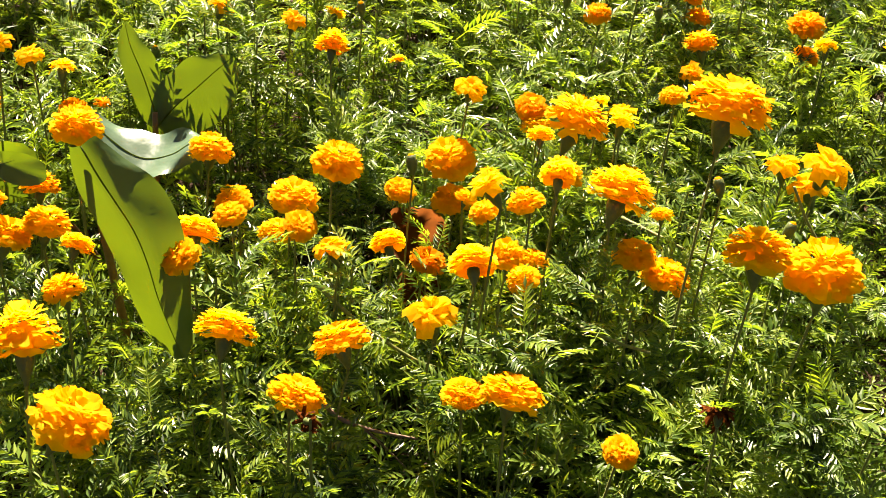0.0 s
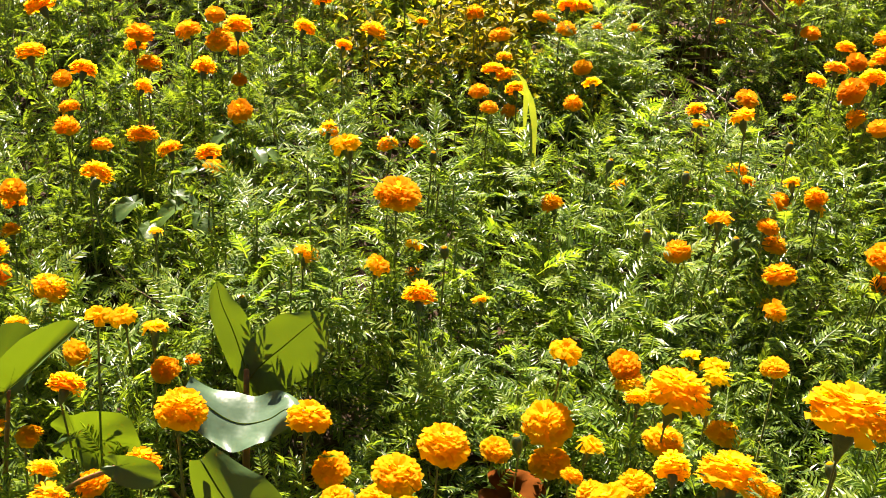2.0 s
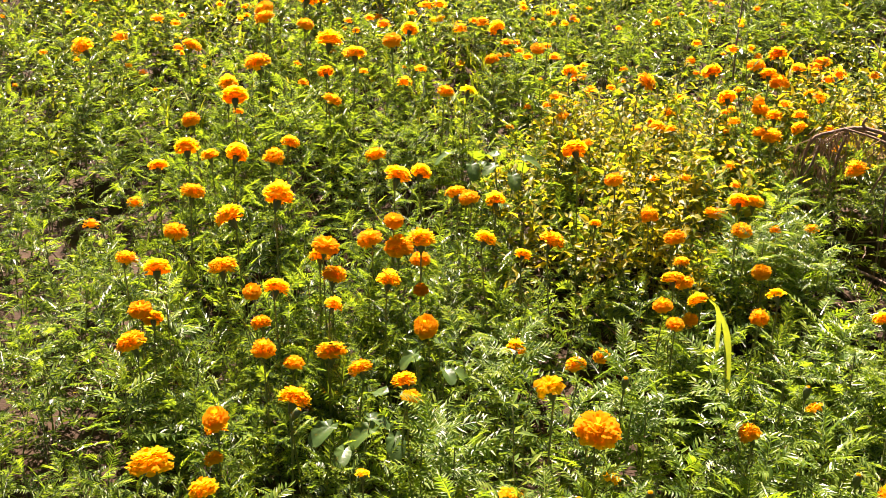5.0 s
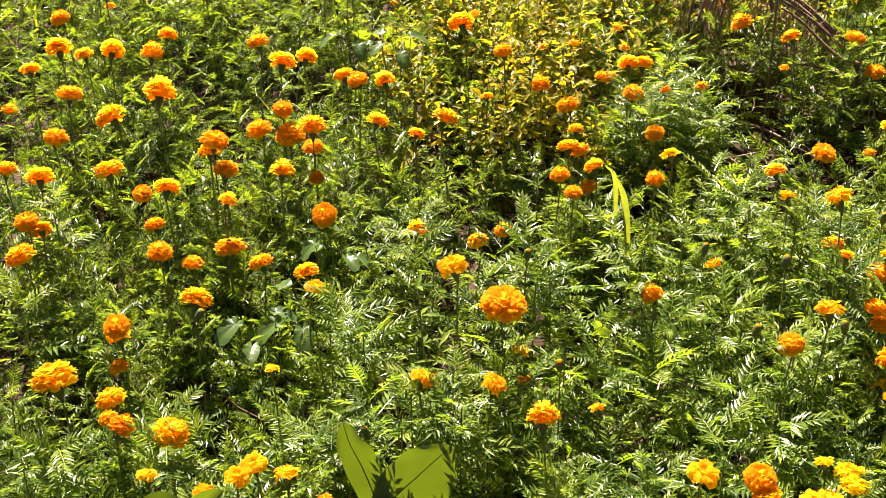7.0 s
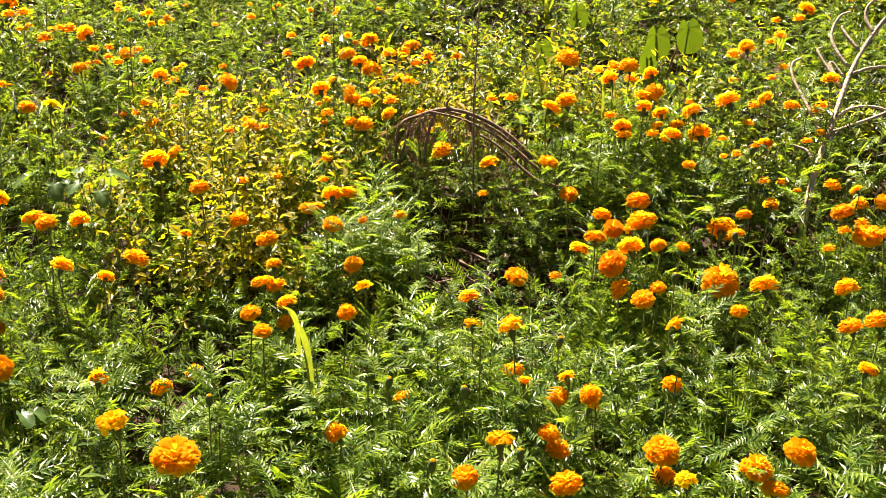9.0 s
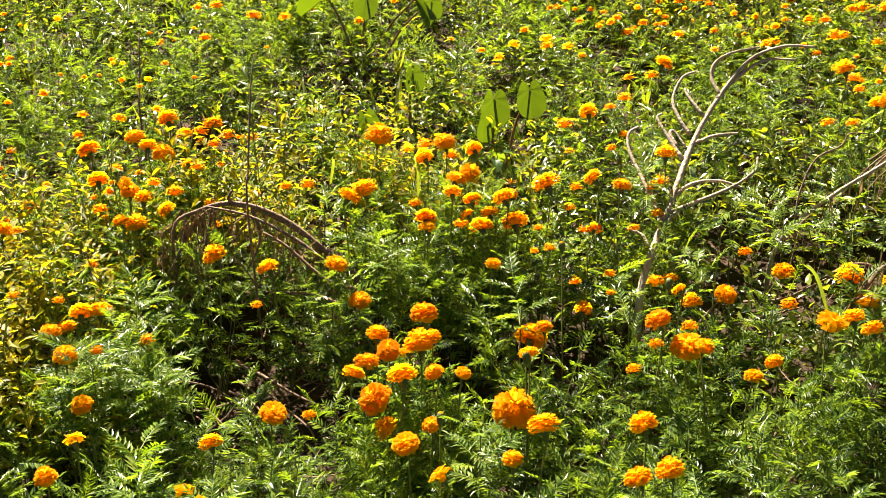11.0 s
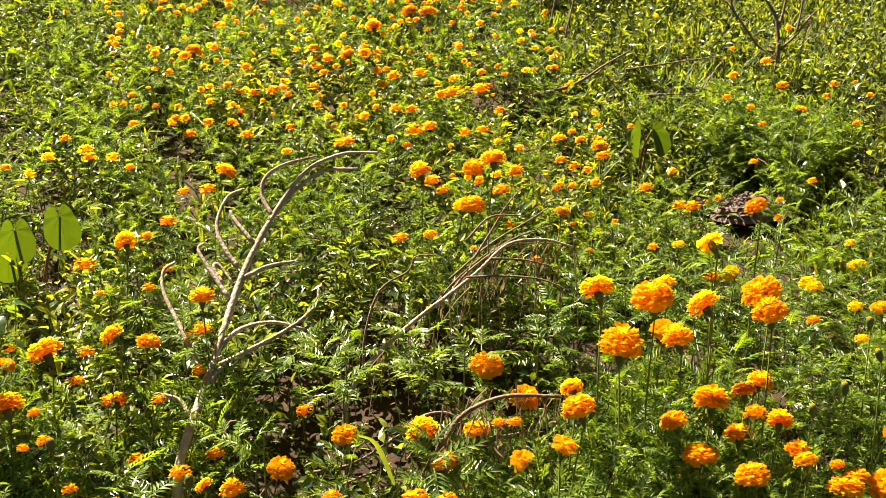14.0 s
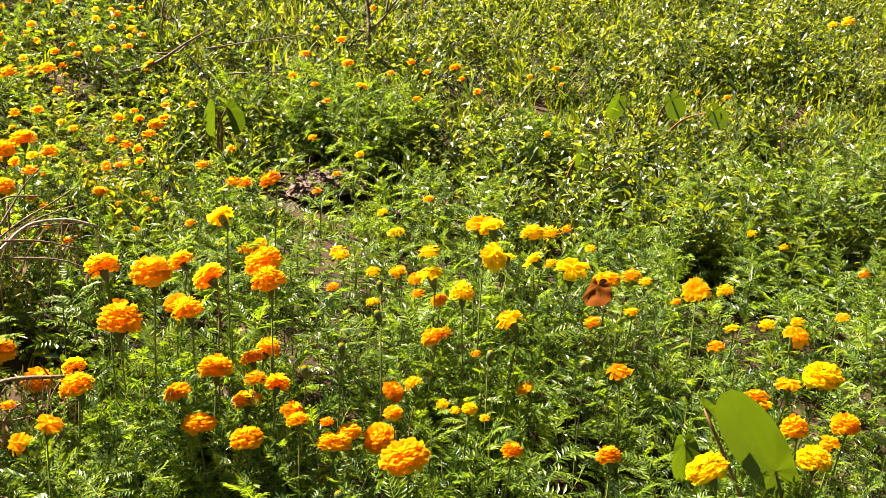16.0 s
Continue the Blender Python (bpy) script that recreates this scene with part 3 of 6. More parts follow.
def field():
    rng = random.Random(11)
    shoots = [shoot(rng, 0.24, 11, False, 0.078) for _ in range(10)]
    weeds = [weed_shoot(rng, rng.uniform(0.16, 0.26), rng.randint(10, 15)) for _ in range(8)]
    tufts = [grass_tuft(rng, 8, rng.uniform(0.07, 0.14)) for _ in range(8)]
    plain = []
    for _ in range(6):
        s = Soup()
        for k in range(5):
            v, t = frond(rng, rng.uniform(0.12, 0.17), 4, False)
            v = turn_z(turn_y(turn_x(v, rng.gauss(0, 0.3)), -rng.uniform(0.0, 0.7)), 2.4 * k + rng.uniform(-0.4, 0.4))
            s.add(v + (0, 0, 0.05 + 0.022 * k), t, 0)
        plain.append(s.arrays())
    green, wild, grass, outer = [], [], [], []
    step = 0.076
    for j in range(int(7.2 / step)):
        for i in range(int(14.2 / step)):
            x, y = -3.8 + (i + rng.uniform(-0.1, 1.1)) * step, 0.3 + (j + rng.uniform(-0.1, 1.1)) * step
            if not inside(x, y, SEEN) or bare(x, y):
                continue
            yaw, tilt, side = rng.uniform(0, 6.28), abs(rng.gauss(0, 0.2)), rng.uniform(0, 6.28)
            z = land(x, y)
            if inside(x, y, GRASSY):
                lush = 0.32 + 1.1 * noise.noise((x * 1.3, y * 1.3, 31)) + 0.9 * noise.noise((x * 4.2, y * 4.2, 33))
                for _ in range(2):
                    if rng.random() < 0.22 + 0.50 * lush:
                        wild.append((x + rng.uniform(-0.04, 0.04), y + rng.uniform(-0.04, 0.04), z - rng.uniform(0.04, 0.10), rng.uniform(0, 6.28), tilt * 1.8, side, rng.uniform(0.6, 1.0) + 0.75 * max(0.0, lush), rng.randrange(8)))
                continue
            top = canopy(x, y) * rng.uniform(0.72, 1.13)
            thinned = gaps(x, y)
            if noise.noise((x * 3.3, y * 3.3, 40)) + 0.5 * noise.noise((x * 8, y * 8, 41)) < -0.19 + thinned:
                if y < 2.1 and rng.random() < 0.8:
                    size = rng.uniform(0.75, 1.0)
                    green.append((x, y, z + top * rng.uniform(0.6, 0.9) - 0.27 * size, yaw, tilt * 1.5, side, size, rng.randrange(10)))
                elif rng.random() < 0.55:
                    wild.append((x, y, z - 0.04, yaw, tilt * 1.6, side, rng.uniform(0.4, 0.65), rng.randrange(8)))
                continue
            size = rng.uniform(0.85, 1.2)
            if rng.random() < weedy(x, y):
                for _ in range(2):
                    wild.append((x + rng.uniform(-0.04, 0.04), y + rng.uniform(-0.04, 0.04), z + top - rng.uniform(0.24, 0.34) * size, rng.uniform(0, 6.28), tilt * 1.3, side, size * 1.1, rng.randrange(8)))
            else:
                green.append((x, y, z + top - 0.27 * size, yaw, tilt, side, size, rng.randrange(10)))
    for cx, cy, r, high, count in ((3.80, 4.32, 0.27, 0.36, 110), (4.62, 3.02, 0.34, 0.40, 130), (5.00, 2.90, 0.32, 0.42, 120), (4.34, 3.92, 0.14, 0.22, 34), (3.55, 4.60, 0.20, 0.24, 40), (5.45, 2.85, 0.3, 0.36, 90)):
        for _ in range(count):
            a, q = rng.uniform(0, 6.28), r * math.sqrt(rng.random())
            x, y = cx + q * math.cos(a), cy + q * math.sin(a)
            up = high * (1 - 0.6 * (q / r) ** 2) * rng.uniform(0.35, 1.0)
            (wild if cx > 4.5 and rng.random() < 0.6 else green).append((x, y, land(x, y) + up - 0.24, rng.uniform(0, 6.28), abs(rng.gauss(0, 0.3)), rng.uniform(0, 6.28), rng.uniform(0.9, 1.3), rng.randrange(8)))
    for _ in range(13500):
        x, y = rng.uniform(2.7, 10.0), rng.uniform(1.4, 7.3)
        if inside(x, y, GRASSY) and inside(x, y, SEEN) and not bare(x, y):
            grass.append((x, y, land(x, y) - 0.015, rng.uniform(0, 6.28), 0.0, 0.0, rng.uniform(0.6, 1.25), rng.randrange(8)))
    for _ in range(700):
        x, y = rng.uniform(-3.5, 3.2), rng.uniform(3.6, 6.9)
        if inside(x, y, SEEN) and not inside(x, y, GRASSY):
            grass.append((x, y, land(x, y) + 0.1, rng.uniform(0, 6.28), 0.0, 0.0, rng.uniform(0.9, 1.5), rng.randrange(8)))
    for j in range(70):
        for i in range(86):
            x, y = -7 + (i + rng.random()) * 0.243, -3.5 + (j + rng.random()) * 0.243
            if inside(x, y, SEEN) or (-1.3 < x < 2.2 and -1.0 < y < 0.6) or abs(y - 0.25 * x + 0.3) < 0.5 and y < 1.5:
                continue
            outer.append((x, y, land(x, y) + rng.uniform(0.0, 0.14), rng.uniform(0, 6.28), 0.0, 0.0, rng.uniform(0.9, 1.5), rng.randrange(6)))
    yellowed = []
    for cx, cy, rx, ry, count in YELLOW:
        for _ in range(count):
            a, q = rng.uniform(0, 6.28), math.sqrt(rng.random())
            x, y = cx + rx * q * math.cos(a), cy + ry * q * math.sin(a)
            if not bare(x, y):
                yellowed.append((x, y, land(x, y) + canopy(x, y) - rng.uniform(0.16, 0.24), rng.uniform(0, 6.28), abs(rng.gauss(0, 0.25)), rng.uniform(0, 6.28), rng.uniform(0.8, 1.2), rng.randrange(8)))
    scatter("yellowing_weeds", weeds, yellowed, [M_YELLOWED, M_STEM], "yellowing weeds glowing in the sun among the marigolds", "weeds")
    sticks = []
    for _ in range(7):
        bend, reach = rng.uniform(-0.02, 0.02), rng.uniform(0.07, 0.2)
        v, t = tube([Vector((bend * math.sin(3 * u), bend * u, reach * (u - 0.5))) for u in (0, 0.35, 0.7, 1)], 0.0022, 0.0012, 4)
        sticks.append((v, t, np.zeros(len(t), int)))
    fallen = []
    for x0, x1, y0, y1, count in ((-3.0, 0.2, 1.2, 3.2, 110), (-0.4, 1.0, 2.5, 3.4, 110), (0.9, 2.4, 1.6, 3.6, 120), (2.2, 4.6, 3.2, 5.2, 60), (-1.0, 3.0, 3.4, 5.0, 60)):
        for _ in range(count):
            x, y = rng.uniform(x0, x1), rng.uniform(y0, y1)
            fallen.append((x, y, land(x, y) + rng.uniform(0.01, 0.26) * rng.random(), rng.uniform(0, 6.28), rng.uniform(0.9, 1.55), rng.uniform(0, 6.28), rng.uniform(0.7, 1.3), rng.randrange(7)))
    scatter("fallen_stems", sticks, fallen, [M_DARKDRY], "thin dry brown stems fallen among the green plants", "dry stems")
    scatter("marigold_foliage", shoots, green, [M_LEAF, M_STEM], "dense feathery green marigold leaves in bright sun", "foliage")
    scatter("weeds", weeds, wild, [M_WEED, M_STEM], "low broad-leaved green weeds among the marigolds", "weeds")
    scatter("grass", tufts, grass, [M_GRASS], "rough yellow-green grass beside the flower bed", "grass")
    scatter("outer_foliage", plain, outer, [M_LEAF], "green marigold leaves in the outer field", "foliage")


field()

# ---- marigolds: x, y, height of the head, width ----
for row in (
    (-0.05, 1.09, 0.32, 0.053), (-1.05, 1.47, 0.41, 0.044), (3.36, 1.98, 0.44, 0.051), (2.97, 2.03, 0.39, 0.049), (2.81, 2.15, 0.38, 0.042),
    (-0.84, 2.36, 0.36, 0.035), (0.62, 2.42, 0.41, 0.066), (2.46, 2.44, 0.4, 0.049), (2.73, 2.47, 0.35, 0.049), (2.46, 2.5, 0.43, 0.05),
    (0.61, 2.58, 0.39, 0.059), (0.66, 2.6, 0.4, 0.049), (1.27, 2.61, 0.41, 0.056), (1.01, 2.62, 0.41, 0.039), (2.48, 2.65, 0.4, 0.053),
    (0.75, 2.71, 0.41, 0.064), (2.68, 2.92, 0.66, 0.05), (-0.34, 3.13, 0.6, 0.058), (0.8, 3.13, 0.42, 0.052), (1.25, 3.15, 0.34, 0.042),
    (2.47, 3.47, 0.43, 0.041), (-1.43, 3.57, 0.41, 0.054), (-0.14, 3.71, 0.41, 0.064), (0.22, 3.8, 0.42, 0.058),
):
    marigold(*row, "deep")

for row in (
    (0.08, 3.86, 0.42, 0.06), (2.31, 4.83, 0.43, 0.044), (0.42, 5.02, 0.43, 0.067), (1.81, 5.09, 0.41, 0.056), (2.52, 5.16, 0.41, 0.057),
    (0.46, 5.18, 0.43, 0.076), (2.79, 5.28, 0.41, 0.064), (2.72, 5.3, 0.41, 0.064),
):
    marigold(*row, "deep")

for row in (
    (3.2, 2.24, 0.4, 0.063),
):
    marigold(*row, "deep_open")

for row in (
    (-0.39, 0.55, 0.48, 0.088), (-0.49, 0.66, 0.48, 0.086), (0.1, 0.7, 0.45, 0.073), (0.24, 0.7, 0.38, 0.042), (-0.17, 0.72, 0.39, 0.069),
    (0.04, 0.72, 0.42, 0.054), (-0.26, 0.73, 0.47, 0.076), (-0.5, 0.8, 0.44, 0.051), (-0.13, 0.8, 0.41, 0.075), (-0.51, 0.88, 0.45, 0.045),
    (-0.61, 0.88, 0.45, 0.067), (0.03, 0.89, 0.48, 0.061), (0.39, 0.89, 0.54, 0.083), (-0.37, 0.89, 0.44, 0.054), (-0.56, 0.9, 0.46, 0.06),
    (0.48, 0.9, 0.51, 0.092), (0.1, 0.93, 0.43, 0.045), (-0.7, 0.94, 0.43, 0.039), (0.33, 0.96, 0.7, 0.101), (-0.37, 0.96, 0.43, 0.063),
    (-0.16, 0.96, 0.43, 0.031), (0.07, 0.99, 0.42, 0.053), (0.11, 0.99, 0.42, 0.038), (0.13, 1, 0.55, 0.047),
):
    marigold(*row, "golden")

for row in (
    (-0.23, 1.01, 0.42, 0.046), (0.25, 1.02, 0.42, 0.061), (0.3, 1.03, 0.38, 0.067), (-0.34, 1.03, 0.41, 0.043), (0.22, 1.05, 0.5, 0.09),
    (0.09, 1.06, 0.46, 0.05), (0.48, 1.06, 0.41, 0.046), (-0.11, 1.07, 0.36, 0.052), (0.03, 1.07, 0.43, 0.04), (-0.19, 1.08, 0.48, 0.07),
    (-0.59, 1.1, 0.48, 0.072), (-0.26, 1.1, 0.4, 0.074), (0, 1.1, 0.43, 0.033), (0.29, 1.11, 0.43, 0.032), (-0.3, 1.16, 0.29, 0.06),
    (-0.38, 1.19, 0.31, 0.061), (-0.97, 1.19, 0.41, 0.033), (0.15, 1.2, 0.51, 0.091), (-0.42, 1.21, 0.39, 0.065), (0.14, 1.21, 0.41, 0.058),
    (0.29, 1.23, 0.55, 0.04), (-0.03, 1.23, 0.33, 0.062), (-0.04, 1.25, 0.39, 0.078), (-0.12, 1.27, 0.31, 0.047),
):
    marigold(*row, "golden")

for row in (
    (0.1, 1.28, 0.43, 0.04), (0.25, 1.32, 0.34, 0.056), (0.09, 1.34, 0.41, 0.048), (-0.89, 1.41, 0.31, 0.05), (-0.97, 1.5, 0.37, 0.07),
    (-1.09, 1.54, 0.41, 0.055), (-1.21, 1.57, 0.43, 0.083),
    (-0.95, 1.09, 0.44, 0.053), (-0.89, 1.07, 0.44, 0.054), (-0.83, 1.09, 0.42, 0.036), (-0.77, 1.0, 0.44, 0.041), (-0.75, 0.96, 0.42, 0.054), (-0.83, 1.08, 0.42, 0.033),
):
    marigold(*row, "golden")

for row in (
    (-0.02, 0.86, 0.42, 0.073), (0.04, 0.88, 0.61, 0.059), (0.03, 1.19, 0.41, 0.05), (0.54, 1.23, 0.46, 0.084), (-0.77, 1.25, 0.52, 0.048),
    (0.52, 1.25, 0.41, 0.067), (0.48, 1.27, 0.43, 0.062), (-0.02, 1.32, 0.48, 0.054), (-0.72, 1.36, 0.42, 0.05), (-0.78, 1.37, 0.43, 0.05),
    (-0.98, 1.38, 0.39, 0.041), (-0.78, 1.56, 0.47, 0.031), (-0.45, 1.69, 0.6, 0.059), (0.37, 1.74, 0.3, 0.042),
):
    marigold(*row, "golden_open")

for row in (
    (-0.72, 1.05, 0.37, 0.048), (-0.66, 1.1, 0.37, 0.054), (-0.81, 1.19, 0.43, 0.058), (-0.7, 1.34, 0.35, 0.047), (0.08, 1.36, 0.43, 0.051),
    (-0.28, 1.49, 0.43, 0.053), (-1.08, 1.49, 0.41, 0.035), (0.76, 1.63, 0.41, 0.05), (0.73, 1.66, 0.43, 0.062), (0.18, 1.69, 0.43, 0.051),
    (0.83, 1.7, 0.43, 0.059), (-1.14, 1.71, 0.34, 0.038), (0.38, 1.71, 0.38, 0.059), (0.57, 1.74, 0.42, 0.064), (0.58, 1.74, 0.36, 0.047),
    (-1.15, 1.76, 0.4, 0.05), (-0.36, 1.76, 0.46, 0.084), (-1.16, 1.78, 0.36, 0.05), (3.42, 1.79, 0.47, 0.058), (0.38, 1.81, 0.38, 0.05),
    (0.36, 1.81, 0.42, 0.042), (-1.01, 1.86, 0.39, 0.065), (-0.77, 1.87, 0.45, 0.049), (3.36, 1.87, 0.43, 0.055),
):
    marigold(*row, "orange")

for row in (
    (0.46, 1.89, 0.44, 0.044), (-0.06, 1.91, 0.37, 0.043), (-1.42, 1.95, 0.43, 0.065), (-1.11, 1.96, 0.43, 0.051), (1.09, 1.99, 0.39, 0.044),
    (0.41, 1.99, 0.37, 0.044), (0.34, 1.99, 0.41, 0.033), (-0.91, 2.03, 0.36, 0.052), (0.67, 2.03, 0.35, 0.043), (0.32, 2.03, 0.41, 0.045),
    (-1.07, 2.04, 0.35, 0.049), (-0.43, 2.08, 0.38, 0.042), (-1.46, 2.09, 0.42, 0.055), (-1.43, 2.09, 0.4, 0.046), (1.09, 2.1, 0.42, 0.05),
    (1.15, 2.1, 0.43, 0.051), (-1, 2.11, 0.34, 0.069), (-0.57, 2.12, 0.38, 0.042), (-1.18, 2.14, 0.38, 0.047), (-1, 2.14, 0.44, 0.04),
    (-1.14, 2.15, 0.47, 0.055), (-0.79, 2.18, 0.38, 0.056), (2.56, 2.18, 0.43, 0.085), (0.87, 2.21, 0.4, 0.04),
):
    marigold(*row, "orange")

for row in (
    (-0.38, 2.22, 0.31, 0.042), (-0.22, 2.22, 0.41, 0.039), (-1.48, 2.24, 0.44, 0.064), (0.94, 2.25, 0.44, 0.059), (1.14, 2.25, 0.42, 0.051),
    (-1.24, 2.25, 0.39, 0.043), (-1.32, 2.27, 0.44, 0.068), (-0.25, 2.29, 0.41, 0.041), (-0.03, 2.3, 0.39, 0.042), (-0.91, 2.31, 0.41, 0.053),
    (0.67, 2.31, 0.38, 0.054), (-1.6, 2.32, 0.41, 0.054), (2.63, 2.32, 0.42, 0.038), (2.5, 2.34, 0.38, 0.062), (-1.06, 2.35, 0.39, 0.06),
    (-0.17, 2.36, 0.39, 0.048), (-1.08, 2.36, 0.46, 0.063), (-0.84, 2.37, 0.49, 0.065), (-1.2, 2.37, 0.58, 0.069), (2.63, 2.37, 0.33, 0.066),
    (1.41, 2.38, 0.41, 0.038), (2.56, 2.38, 0.36, 0.046), (0.64, 2.4, 0.35, 0.05), (0.73, 2.4, 0.35, 0.037),
):
    marigold(*row, "orange")

for row in (
    (-0.85, 2.4, 0.42, 0.048), (-1.11, 2.4, 0.41, 0.052), (2.45, 2.4, 0.41, 0.043), (-0.18, 2.41, 0.3, 0.041), (1.47, 2.42, 0.41, 0.039),
    (-1.51, 2.43, 0.43, 0.059), (2.35, 2.43, 0.38, 0.063), (-0.69, 2.43, 0.47, 0.051), (-1.36, 2.44, 0.48, 0.071), (-0.23, 2.45, 0.39, 0.05),
    (0.27, 2.45, 0.32, 0.049), (-0.2, 2.46, 0.37, 0.046), (-0.6, 2.46, 0.42, 0.039), (-1, 2.48, 0.42, 0.059), (-0.53, 2.48, 0.45, 0.059),
    (0.81, 2.48, 0.41, 0.034), (0.68, 2.49, 0.41, 0.064), (1.34, 2.49, 0.41, 0.04), (0.75, 2.49, 0.41, 0.039), (0.92, 2.5, 0.29, 0.089),
    (2.29, 2.52, 0.38, 0.065), (0.4, 2.53, 0.32, 0.055), (0.96, 2.53, 0.41, 0.041), (2.88, 2.53, 0.41, 0.049),
):
    marigold(*row, "orange")

for row in (
    (1.63, 2.54, 0.41, 0.031), (-0.94, 2.55, 0.36, 0.068), (1.7, 2.55, 0.41, 0.051), (1.33, 2.57, 0.36, 0.075), (-0.96, 2.58, 0.42, 0.047),
    (-0.21, 2.58, 0.36, 0.041), (3.49, 2.59, 0.38, 0.066), (-0.01, 2.59, 0.34, 0.045), (0.73, 2.6, 0.41, 0.064), (2.44, 2.6, 0.34, 0.06),
    (2.38, 2.62, 0.42, 0.066), (2.51, 2.62, 0.59, 0.064), (2.29, 2.62, 0.39, 0.054), (0.76, 2.62, 0.41, 0.036), (0.58, 2.63, 0.33, 0.049),
    (-1.54, 2.63, 0.44, 0.062), (1.79, 2.63, 0.32, 0.049), (2.97, 2.63, 0.43, 0.036), (-0.77, 2.65, 0.46, 0.05), (2.52, 2.65, 0.41, 0.052),
    (0.64, 2.65, 0.41, 0.049), (2.1, 2.67, 0.43, 0.066), (2.53, 2.68, 0.6, 0.082), (-0.23, 2.68, 0.37, 0.055),
):
    marigold(*row, "orange")

for row in (
    (2.21, 2.7, 0.53, 0.084), (-0.3, 2.71, 0.41, 0.049), (-0.44, 2.71, 0.38, 0.031), (-0.82, 2.72, 0.44, 0.053), (2.29, 2.72, 0.61, 0.082),
    (-0.98, 2.72, 0.48, 0.071), (-0.06, 2.72, 0.38, 0.052), (1.35, 2.72, 0.41, 0.032), (2.12, 2.74, 0.43, 0.046), (2.43, 2.74, 0.56, 0.066),
    (1.13, 2.75, 0.36, 0.04), (-0.4, 2.76, 0.48, 0.049), (2.39, 2.77, 0.47, 0.064), (-0.72, 2.78, 0.39, 0.054), (1.01, 2.78, 0.28, 0.078),
    (1.85, 2.79, 0.29, 0.057), (-1.71, 2.79, 0.43, 0.054), (-0.51, 2.8, 0.54, 0.063), (2.39, 2.83, 0.46, 0.053), (1.42, 2.83, 0.3, 0.047),
    (1.83, 2.85, 0.32, 0.067), (-1.49, 2.85, 0.45, 0.066), (2.24, 2.86, 0.57, 0.073), (1.96, 2.87, 0.28, 0.058),
):
    marigold(*row, "orange")

for row in (
    (-1.08, 2.87, 0.46, 0.061), (-0.95, 2.88, 0.41, 0.056), (1.67, 2.88, 0.33, 0.053), (-1.66, 2.89, 0.44, 0.068), (-1.59, 2.89, 0.42, 0.052),
    (-0.13, 2.9, 0.33, 0.043), (2.09, 2.9, 0.31, 0.064), (0.94, 2.9, 0.41, 0.039), (-1.4, 2.91, 0.41, 0.06), (1.54, 2.93, 0.25, 0.054),
    (2.45, 2.93, 0.5, 0.055), (-0.06, 2.94, 0.35, 0.053), (0.61, 2.95, 0.31, 0.049), (-0.02, 2.96, 0.34, 0.056), (-1.37, 2.98, 0.43, 0.053),
    (-0.11, 2.98, 0.29, 0.045), (2.04, 3, 0.34, 0.075), (0.56, 3.01, 0.38, 0.053), (0.39, 3.02, 0.38, 0.051), (0.26, 3.06, 0.4, 0.056),
    (-0.5, 3.07, 0.43, 0.044), (0.94, 3.1, 0.4, 0.058), (0.8, 3.1, 0.41, 0.043), (1.03, 3.11, 0.4, 0.072),
):
    marigold(*row, "orange")

for row in (
    (1, 3.11, 0.47, 0.054), (-1.74, 3.12, 0.42, 0.053), (0.97, 3.15, 0.41, 0.046), (1.12, 3.15, 0.48, 0.07), (0.91, 3.15, 0.41, 0.035),
    (1.33, 3.18, 0.44, 0.048), (0.93, 3.19, 0.43, 0.046), (-1.62, 3.2, 0.47, 0.079), (0.88, 3.2, 0.45, 0.047), (1.46, 3.22, 0.5, 0.05),
    (1.26, 3.22, 0.45, 0.051), (0.65, 3.23, 0.46, 0.062), (1.04, 3.24, 0.41, 0.038), (0.61, 3.26, 0.43, 0.058), (-0.3, 3.28, 0.4, 0.045),
    (0, 3.28, 0.4, 0.04), (0.9, 3.29, 0.44, 0.053), (0.04, 3.29, 0.38, 0.055), (-1.33, 3.3, 0.43, 0.057), (0.94, 3.31, 0.44, 0.057),
    (0.12, 3.32, 0.4, 0.047), (0.05, 3.4, 0.4, 0.048), (-1.73, 3.43, 0.41, 0.061), (0.01, 3.44, 0.4, 0.051),
):
    marigold(*row, "orange")

for row in (
    (0.89, 3.45, 0.47, 0.06), (0.83, 3.45, 0.43, 0.05), (-0.99, 3.45, 0.41, 0.049), (-1.64, 3.48, 0.47, 0.083), (2.23, 3.52, 0.46, 0.067),
    (0.98, 3.52, 0.41, 0.047), (-0.09, 3.53, 0.4, 0.058), (0.71, 3.54, 0.46, 0.074), (2.31, 3.56, 0.56, 0.064), (-2.33, 3.59, 0.45, 0.075),
    (2.27, 3.6, 0.52, 0.053), (-0.6, 3.61, 0.43, 0.049), (-1.34, 3.62, 0.46, 0.076), (2.13, 3.63, 0.52, 0.056), (0.04, 3.66, 0.43, 0.051),
    (2.26, 3.66, 0.39, 0.047), (0.08, 3.68, 0.39, 0.061), (-0, 3.7, 0.44, 0.056), (1.36, 3.71, 0.41, 0.055), (-1.46, 3.73, 0.46, 0.086),
    (0.14, 3.74, 0.42, 0.047), (-1.99, 3.76, 0.41, 0.066), (-0.89, 3.79, 0.39, 0.046), (-1.25, 3.8, 0.44, 0.069),
):
    marigold(*row, "orange")

